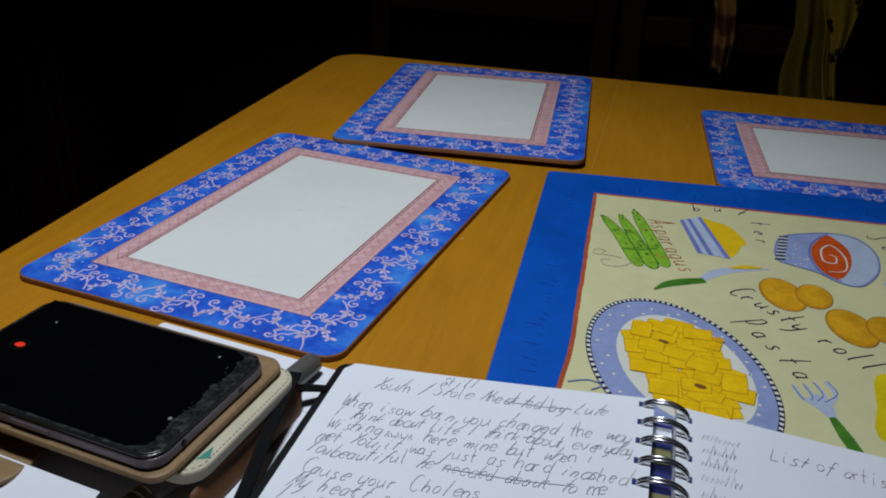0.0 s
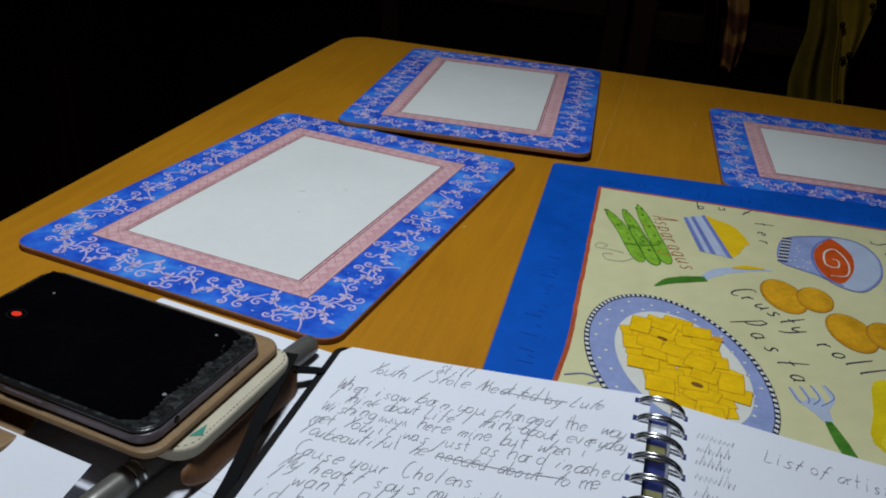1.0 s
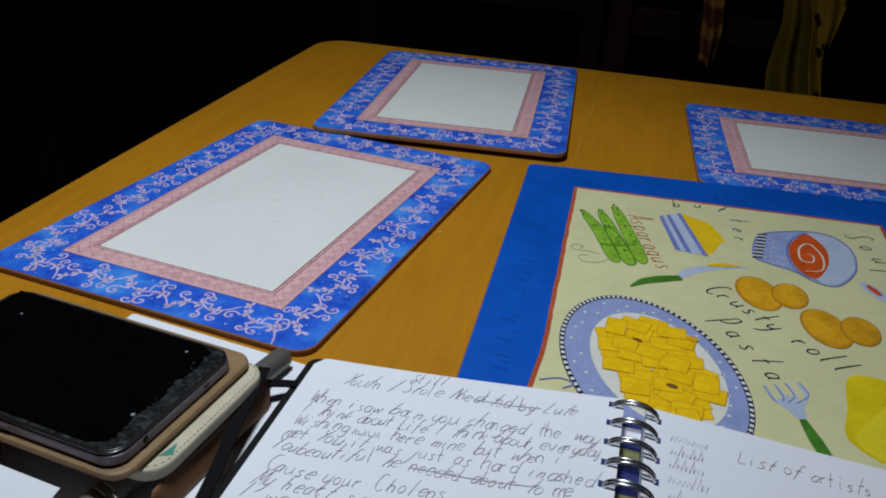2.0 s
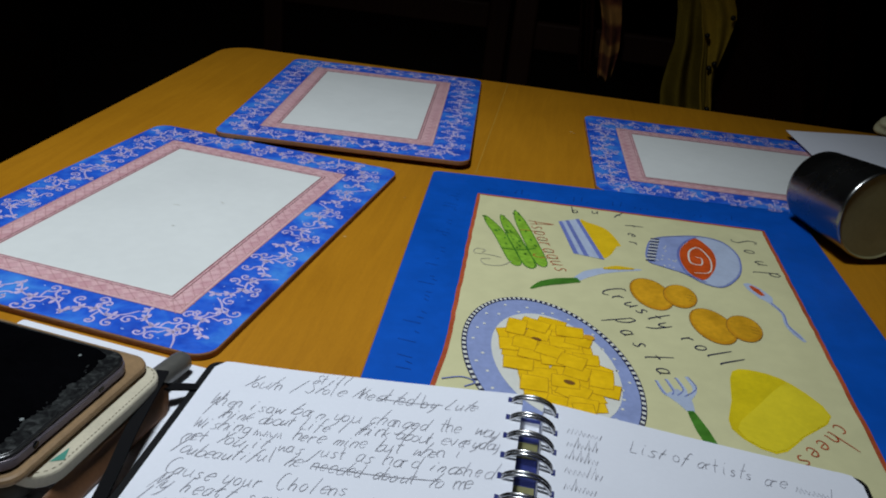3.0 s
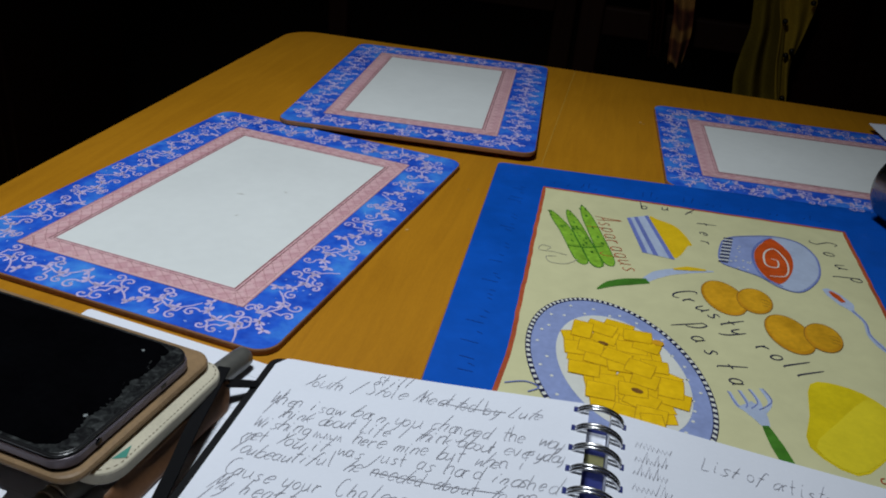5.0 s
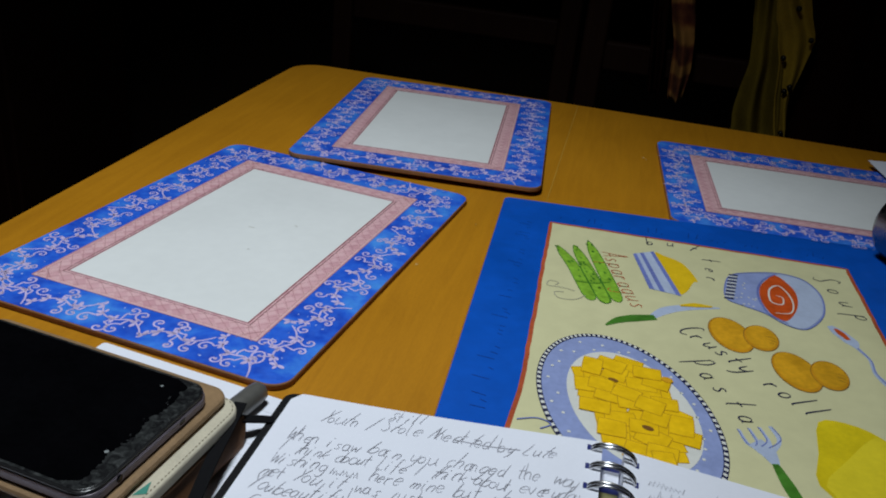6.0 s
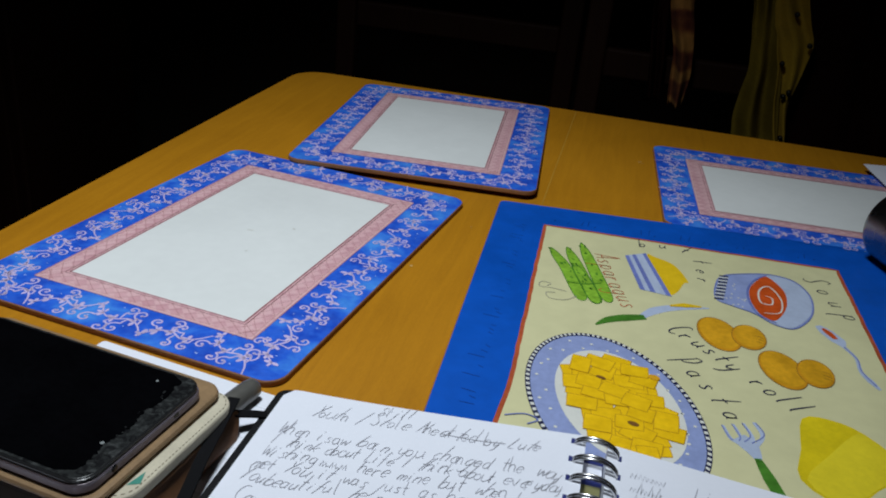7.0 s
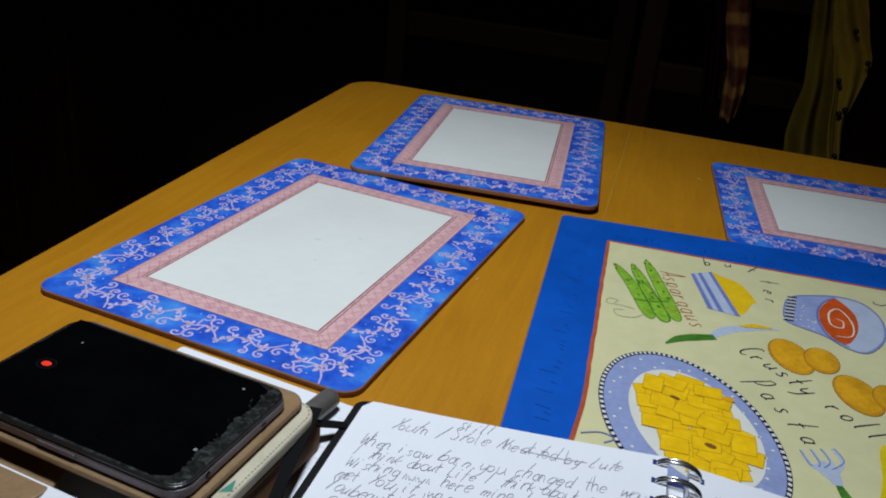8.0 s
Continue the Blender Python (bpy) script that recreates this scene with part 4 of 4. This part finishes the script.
def lined_sheet():
    sh = thing("writing_pad", pose(0.0347, -0.2629, TZ, 0, 0, -7.5), "thin white lined writing pad under the phone case", "paper")
    part("leaves", slab(round_rect(0, 0.127, -0.205, 0, 0.002, 3), 0.0, 0.0014), M["paper"], sh)
    # added near leaf, bent up against the case to show lit white there
    bm = bmesh.new()
    n = 10
    top = [[bm.verts.new((-0.004 + 0.079 * i / n, -0.204 + 0.0775 * j / n, 0.0017 + 0.0125 * max(0.0, (j - 2) / (n - 2)) ** 1.5)) for j in range(n + 1)] for i in range(n + 1)]
    low = [[bm.verts.new(v.co - Vector((0, 0, 0.0002))) for v in row] for row in top]
    for i in range(n):
        for j in range(n):
            bm.faces.new((top[i][j], top[i + 1][j], top[i + 1][j + 1], top[i][j + 1]))
            bm.faces.new((low[i][j], low[i][j + 1], low[i + 1][j + 1], low[i + 1][j]))
    part("lifted_leaf", smooth(bm), M["paper"], sh, "added white leaf raised to catch the light")
    for i in range(24):
        y = -0.012 - 0.008 * i
        part("ruled_line", box(0.003, 0.124, y - 0.00015, y + 0.00015, 0.0014, 0.00145), M["rule"], sh)
    return sh


def far_sheet():
    bm = bmesh.new()
    n = 12
    grid = []
    for i in range(n + 1):
        row = []
        for j in range(n + 1):
            a, b = i / n, j / n
            p = Vector((0.5404, 0.3016)).lerp(Vector((0.735, 0.355)), a).lerp(Vector((0.553, 0.198)).lerp(Vector((0.76, 0.23)), a), b)
            row.append((p.x, p.y, TZ + 0.0046 + 0.004 * (1 - a) * (1 - b) + 0.002 * math.sin(3 * a + 2 * b) ** 2))
        grid.append(row)
    top = [[bm.verts.new(p) for p in row] for row in grid]
    low = [[bm.verts.new((p[0], p[1], p[2] - 0.0003)) for p in row] for row in grid]
    for i in range(n):
        for j in range(n):
            bm.faces.new((top[i][j], top[i + 1][j], top[i + 1][j + 1], top[i][j + 1]))
            bm.faces.new((low[i][j], low[i][j + 1], low[i + 1][j + 1], low[i + 1][j]))
    bmesh.ops.recalc_face_normals(bm, faces=bm.faces[:])
    return tagged(mesh_object("paper_sheet", smooth(bm), M["paper"]), "loose white paper sheet lying across a placemat", "paper")


def tissue():
    """A small crumpled paper tissue."""
    rng = random.Random(8)
    bm = bmesh.new()
    bmesh.ops.create_icosphere(bm, subdivisions=4, radius=1.0)
    waves = [(Vector((rng.uniform(-1, 1), rng.uniform(-1, 1), rng.uniform(-1, 1))) * 5, rng.uniform(0, 6)) for _ in range(7)]
    for v in bm.verts:
        k = 1 + sum(0.06 * math.sin(v.co.dot(d) + p) for d, p in waves)
        v.co = Vector((v.co.x * 0.042 * k, v.co.y * 0.022 * k, max(-0.0105, v.co.z * 0.013 * k)))
    ob = mesh_object("paper_tissue", smooth(bm), M["tissue"])
    ob.matrix_world = pose(0.688, 0.352, TZ + 0.0175, 0, 0, 15)
    return tagged(ob, "crumpled cream paper tissue lying on the loose sheet", "tissue")


# ---- phone, case, pen ----
PHONE = pose(0.0580, -0.3493, 0, 0, 0, -7.3)


def pen():
    p = thing("pen", pose(0, 0, 0), "thick gunmetal grey pen lying under the phone case", "pen")
    a, b = Vector((0.1320, -0.2800, 0.7572)), Vector((0.0985, -0.4200, 0.7572))
    d = (b - a).normalized()
    L = (b - a).length
    part("barrel", tube([a + d * k for k in (0.052, 0.06, L - 0.012, L - 0.003, L)], [0.0052, 0.0056, 0.0056, 0.005, 0.003], None, 20), M["pen_grey"], p)
    part("cap", tube([a + d * k for k in (0, 0.0015, 0.006, 0.05, 0.052)], [0.0036, 0.005, 0.0056, 0.0058, 0.0055], None, 20), M["pen_grey"], p)
    for k in (0.112, 0.116):
        part("collar", tube([a + d * k, a + d * (k + 0.0014)], 0.0060, None, 20), M["wire"], p, "bright metal collar")
    return p


def phone_case():
    c = thing("phone_case", PHONE, "tan leather folding phone case with cream stitched lining", "phone case")
    part("lower_leaf", slab(round_rect(-0.068, 0.0742, -0.020, 0.0490, 0.014), 0.7628, 0.7644, 0.0006), M["brown"], c, "brown leather leaf")
    part("card_pocket", slab(round_rect(-0.066, 0.045, -0.0120, 0.036, 0.012), 0.7516, 0.7628, 0.002), M["brown"], c, "brown leather card pocket")
    bm = bmesh.new()
    grid = []
    for i in range(13):
        k = i / 12
        y0, y1 = -0.030 - 0.006 * math.sin(k * 2.2) + 0.016 * k * k, 0.050 + 0.003 * k - 0.010 * k * k
        grid.append([Vector((0.0720 + 0.0045 * k, y0 + (y1 - y0) * j / 12, 0.7636 - 0.0105 * k ** 1.3 + 0.0006 * math.sin(j * 0.9))) for j in range(13)])
    top = [[bm.verts.new(p) for p in row] for row in grid]
    low = [[bm.verts.new(p - Vector((0, 0, 0.0015))) for p in row] for row in grid]
    for i in range(12):
        for j in range(12):
            bm.faces.new((top[i][j], top[i + 1][j], top[i + 1][j + 1], top[i][j + 1]))
            bm.faces.new((low[i][j], low[i][j + 1], low[i + 1][j + 1], low[i + 1][j]))
    for j in range(12):
        bm.faces.new((top[12][j], low[12][j], low[12][j + 1], top[12][j + 1]))
    for i in range(12):
        for j in (0, 12):
            bm.faces.new((top[i][j], top[i + 1][j], low[i + 1][j], low[i][j]))
    bmesh.ops.recalc_face_normals(bm, faces=bm.faces[:])
    part("sagging_flap", smooth(bm), M["brown"], c, "brown leather flap bending down")
    part("lining", slab(round_rect(-0.066, 0.0740, -0.030, 0.0495, 0.011), 0.7646, 0.7711, 0.0012), M["cream_cloth"], c, "cream stitched lining")
    bm = bmesh.new()
    loop = round_rect(-0.064, 0.0724, -0.028, 0.0480, 0.0095, 10)
    pts = []
    for (ax, ay), (bx, by) in zip(loop, loop[1:] + loop[:1]):
        n = max(1, int(math.hypot(bx - ax, by - ay) / 0.0011))
        pts += [(ax + (bx - ax) * k / n, ay + (by - ay) * k / n) for k in range(n)]
    for k in range(0, len(pts) - 1, 2):
        stroke([pts[k], pts[k + 1]], 0.0004, 0.77125, bm)
    part("stitching", bm, M["thread"], c, "dark stitching")["kind"] = "stuff"
    part("print_corner", flat([(0.0678, -0.020), (0.0722, -0.017), (0.0695, -0.0105)], 0.7713), M["teal"], c, "teal printed corner")
    part("upper_leaf", slab(round_rect(-0.068, 0.0672, -0.0405, 0.0495, 0.009), 0.7712, 0.7755, 0.0016), M["tan"], c, "tan leather leaf")
    part("tongue", slab(quad_round([(-0.06, -0.076), (-0.018, -0.070), (0.003, -0.055), (0.004, -0.038), (-0.008, -0.020), (-0.06, -0.018)], 0.006), 0.7612, 0.7640, 0.001), M["tan"], c, "tan leather closing flap")
    return c


def phone():
    ph = thing("phone", PHONE, "black smartphone with worn scuffed edges lying in its case", "phone")
    z0, z1 = 0.7756, 0.7826
    part("body", slab(round_rect(-0.0616, 0.0637, -0.0380, 0.0394, 0.0085), z0, z1 - 0.0016, 0.0012), M["phone_edge"], ph, "mauve grey metal frame")
    part("bumper", slab(round_rect(-0.0612, 0.0632, -0.0376, 0.0390, 0.0085), z1 - 0.0015, z1 - 0.0001, 0.0004), M["phone_grey"], ph, "glossy black upper frame")
    part("bezel", slab(round_rect(-0.0603, 0.0624, -0.0365, 0.0381, 0.0078), z1 - 0.0008, z1 + 0.0002, 0.0003), M["worn"], ph, "scuffed grey and black bezel")
    outline, rng = [], random.Random(3)
    for i in range(60):
        outline.append((0.0552 + 0.0010 * math.sin(i * 0.31) + rng.uniform(-0.0010, 0.0008), -0.032 + 0.066 * i / 59))
    part("screen", flat([(0.048, 0.0370), (-0.0585, 0.0370), (-0.0590, -0.0352), (0.048, -0.0352)] + outline, z1 + 0.0004), M["glass_black"], ph, "black glass screen with chipped edge")
    for x, y, r in ((0.0530, -0.0150, 0.0009), (0.0447, 0.0295, 0.0007), (-0.0420, 0.0213, 0.0006)):
        part("sensor", disc(x, y, r, z1 + 0.0005, None, 12), M["sensor"], ph)
    m = Mat("red_record_light", (0.5, 0.02, 0.01), 0.4)
    m.b.inputs["Emission Color"].default_value, m.b.inputs["Emission Strength"].default_value = (1.0, 0.05, 0.02, 1), 0.38
    part("record_light", disc(-0.0423, 0.0000, 0.0026, z1 + 0.0005, None, 16, 0.7), m.m, ph, "small red glowing light")
    part("light_ring", ring_patch([(-0.0423 + 0.0048 * math.cos(k / 3.82), 0.0000 + 0.004 * math.sin(k / 3.82)) for k in range(24)], [(-0.0423 + 0.0044 * math.cos(k / 3.82), 0.0000 + 0.0036 * math.sin(k / 3.82)) for k in range(24)], z1 + 0.0005), M["phone_grey"], ph)
    part("jack", tube([(0.0630, -0.021, 0.7788), (0.0639, -0.021, 0.7788)], 0.0016, None, 14), M["glass_black"], ph)
    part("port", box(0.0630, 0.0639, 0.016, 0.019, 0.7780, 0.7796), M["glass_black"], ph)
    part("side_button", box(-0.008, 0.012, -0.0385, -0.0376, 0.7775, 0.7797, 0.0003), M["phone_edge"], ph, "grey side button")
    for i in range(26):
        x, y = 0.0520 + rng.uniform(0, 0.0095), rng.uniform(-0.034, 0.034)
        part("chip", disc(x, y, rng.uniform(0.0003, 0.0012), z1 + 0.00045, None, 6, rng.uniform(0.3, 0.8), rng.random() * 6), M["worn"], ph)
    return ph


def steel_can():
    th = radians(111)
    c = thing("steel_can", pose(0.5334, -0.0122, TZ + 0.0378, -4.5, 0, 21), "shiny steel can lying on its side on the placemats", "can")
    r, L = 0.0297, 0.0705
    r0 = 0.0335
    prof = [(0.0, r0 * 0.965), (0.0008, r0), (0.003, r0), (L * 0.5, (r + r0) / 2), (L - 0.004, r), (L - 0.001, r * 0.985), (L, r * 0.95)]
    bm = bmesh.new()
    n = 64
    rings = [[bm.verts.new((rr * math.cos(2 * math.pi * k / n), y, rr * math.sin(2 * math.pi * k / n))) for k in range(n)] for y, rr in prof]
    for a, b in zip(rings, rings[1:]):
        for k in range(n):
            bm.faces.new((a[k], a[(k + 1) % n], b[(k + 1) % n], b[k]))
    bm.faces.new(rings[-1])
    bmesh.ops.recalc_face_normals(bm, faces=bm.faces[:])
    part("body", smooth(bm), M["steel"], c, "brushed steel side")
    bm = bmesh.new()
    rings = [[bm.verts.new((rr * math.cos(2 * math.pi * k / n), y, rr * math.sin(2 * math.pi * k / n))) for k in range(n)] for y, rr in ((0.0, r0 * 0.963), (0.0012, r0 * 0.93), (0.0016, r0 * 0.6), (0.0016, r0 * 0.05))]
    for a, b in zip(rings, rings[1:]):
        for k in range(n):
            bm.faces.new((a[k], a[(k + 1) % n], b[(k + 1) % n], b[k]))
    bm.faces.new(rings[-1])
    bmesh.ops.recalc_face_normals(bm, faces=bm.faces[:])
    part("base", bm, M["shaded_base"], c, "olive base, its shade put into the colour")
    return c


notebook()
lined_sheet()
far_sheet()
tissue()
pen()
phone_case()
phone()
steel_can()

# ---- chairs and clothes behind the table ----


def dining_chair(x, y):
    ch = thing("dining_chair", pose(x, y, 0), "dark wooden dining chair pushed back from the table", "chair", "chairs round the table")
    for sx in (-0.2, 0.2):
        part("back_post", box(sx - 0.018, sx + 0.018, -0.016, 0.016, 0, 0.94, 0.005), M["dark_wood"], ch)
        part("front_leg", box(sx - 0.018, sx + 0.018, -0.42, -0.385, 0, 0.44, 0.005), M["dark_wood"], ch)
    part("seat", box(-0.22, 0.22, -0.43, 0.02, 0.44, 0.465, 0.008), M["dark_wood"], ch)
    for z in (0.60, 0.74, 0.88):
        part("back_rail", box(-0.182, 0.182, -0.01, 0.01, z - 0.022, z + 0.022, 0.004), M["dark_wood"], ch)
    return ch


def hanging_cloth(left, right, y, folds, depth, seed):
    """Cloth that hangs in folds between two uneven edges given from the top down."""
    rng = random.Random(seed)
    bm = bmesh.new()
    n, cols = 40, 30
    ph = [rng.uniform(0, 6) for _ in range(3)]
    rows = []
    L = curve([(p[0], p[1]) for p in left], False, 10)
    R = curve([(p[0], p[1]) for p in right], False, 10)

    def at_z(line, z):
        best = min(line, key=lambda p: abs(p.y - z))
        return best.x
    z_top, z_low = left[0][1], left[-1][1]
    for i in range(n + 1):
        z = z_top + (z_low - z_top) * i / n
        a, b = at_z(L, z), at_z(R, z)
        row = []
        for j in range(cols + 1):
            k = j / cols
            yy = y + depth * math.sin(folds * math.pi * 2 * k + ph[0] + 0.6 * math.sin(5 * z + ph[1])) + 0.006 * math.sin(23 * z + 9 * k + ph[2])
            row.append((a + (b - a) * k, yy, z))
        rows.append(row)
    front = [[bm.verts.new(p) for p in row] for row in rows]
    back = [[bm.verts.new((p[0], p[1] + 0.004, p[2])) for p in row] for row in rows]
    for i in range(n):
        for j in range(cols):
            bm.faces.new((front[i][j], front[i][j + 1], front[i + 1][j + 1], front[i + 1][j]))
            bm.faces.new((back[i][j], back[i + 1][j], back[i + 1][j + 1], back[i][j + 1]))
    for j in range(cols):
        for i in (0, n):
            bm.faces.new((front[i][j], front[i][j + 1], back[i][j + 1], back[i][j]))
    for i in range(n):
        for j in (0, cols):
            bm.faces.new((front[i][j], front[i + 1][j], back[i + 1][j], back[i][j]))
    bmesh.ops.recalc_face_normals(bm, faces=bm.faces[:])
    return smooth(bm)


def mustard_jacket():
    j = thing("jacket", pose(0, 0, 0), "mustard yellow jacket with dark snap buttons draped over a chair", "jacket")
    Y = 0.69
    # inner panel: fold shade comes from its darker colour
    part("front_panel", hanging_cloth([(0.432, 0.96), (0.442, 0.87), (0.452, 0.808), (0.458, 0.765), (0.455, 0.733), (0.453, 0.69), (0.457, 0.66), (0.465, 0.5)], [(0.462, 0.96), (0.476, 0.873), (0.499, 0.789), (0.505, 0.756), (0.510, 0.723), (0.520, 0.673), (0.52, 0.66), (0.54, 0.5)], Y, 1.6, 0.010, 1), M["fold_shade"], j, "inner panel with fold shade in its darker colour")
    part("placket", hanging_cloth([(0.452, 0.96), (0.467, 0.873), (0.491, 0.789), (0.497, 0.756), (0.501, 0.723), (0.512, 0.673), (0.514, 0.66), (0.53, 0.5)], [(0.485, 0.96), (0.511, 0.879), (0.522, 0.845), (0.533, 0.82), (0.535, 0.803), (0.531, 0.774), (0.527, 0.748), (0.523, 0.727), (0.525, 0.70), (0.53, 0.669), (0.54, 0.5)], Y - 0.015, 0.5, 0.004, 2), M["jacket"], j)
    for x, z in ((0.501, 0.853), (0.528, 0.813), (0.498, 0.784), (0.517, 0.745), (0.511, 0.738), (0.522, 0.677)):
        part("snap_button", tube([(x, Y - 0.024, z), (x, Y - 0.019, z)], [0.0032, 0.0040], None, 14), M["snap"], j, "dark metal snap button")
    return j


def scarf():
    sc = thing("scarf", pose(0, 0, 0), "rust and tan checked scarf hanging over a chair back", "scarf")
    part("long_tail", hanging_cloth([(0.320, 0.95), (0.328, 0.855), (0.336, 0.816), (0.347, 0.776), (0.351, 0.721), (0.354, 0.697)], [(0.352, 0.95), (0.361, 0.859), (0.372, 0.80), (0.377, 0.76), (0.378, 0.738), (0.374, 0.697)], 0.685, 1.0, 0.008, 4), M["plaid"], sc)
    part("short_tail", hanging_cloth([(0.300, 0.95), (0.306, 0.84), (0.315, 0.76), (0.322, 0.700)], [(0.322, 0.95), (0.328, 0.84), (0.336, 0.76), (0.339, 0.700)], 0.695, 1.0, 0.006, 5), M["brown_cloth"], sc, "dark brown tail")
    return sc


dining_chair(0.43, 0.735)
dining_chair(-0.02, 0.86)
mustard_jacket()
scarf()


def dark_coat():
    c = thing("dark_coat", pose(0, 0, 0), "very dark brown coat hanging over a chair", "coat")
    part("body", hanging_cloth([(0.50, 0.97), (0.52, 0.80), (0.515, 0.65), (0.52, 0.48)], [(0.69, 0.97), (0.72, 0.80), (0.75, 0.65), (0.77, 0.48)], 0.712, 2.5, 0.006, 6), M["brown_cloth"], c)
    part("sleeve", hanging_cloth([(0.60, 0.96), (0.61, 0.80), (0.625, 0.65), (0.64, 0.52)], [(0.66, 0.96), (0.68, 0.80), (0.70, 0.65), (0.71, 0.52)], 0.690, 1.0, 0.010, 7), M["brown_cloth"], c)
    return c


dark_coat()



def cupboard():
    c = thing("cupboard", pose(-1.25, 0.95, 0), "dark stained wooden cupboard with panelled doors", "cupboard")
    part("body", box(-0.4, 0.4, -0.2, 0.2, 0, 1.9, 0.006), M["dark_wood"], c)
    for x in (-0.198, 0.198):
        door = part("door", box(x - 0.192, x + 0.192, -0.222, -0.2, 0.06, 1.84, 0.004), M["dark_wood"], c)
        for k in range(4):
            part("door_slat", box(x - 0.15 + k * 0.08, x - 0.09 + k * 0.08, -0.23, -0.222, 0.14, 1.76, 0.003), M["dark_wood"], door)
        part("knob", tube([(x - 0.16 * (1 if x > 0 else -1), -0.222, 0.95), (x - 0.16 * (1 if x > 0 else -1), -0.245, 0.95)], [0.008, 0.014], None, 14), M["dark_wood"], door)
    return c


cupboard()
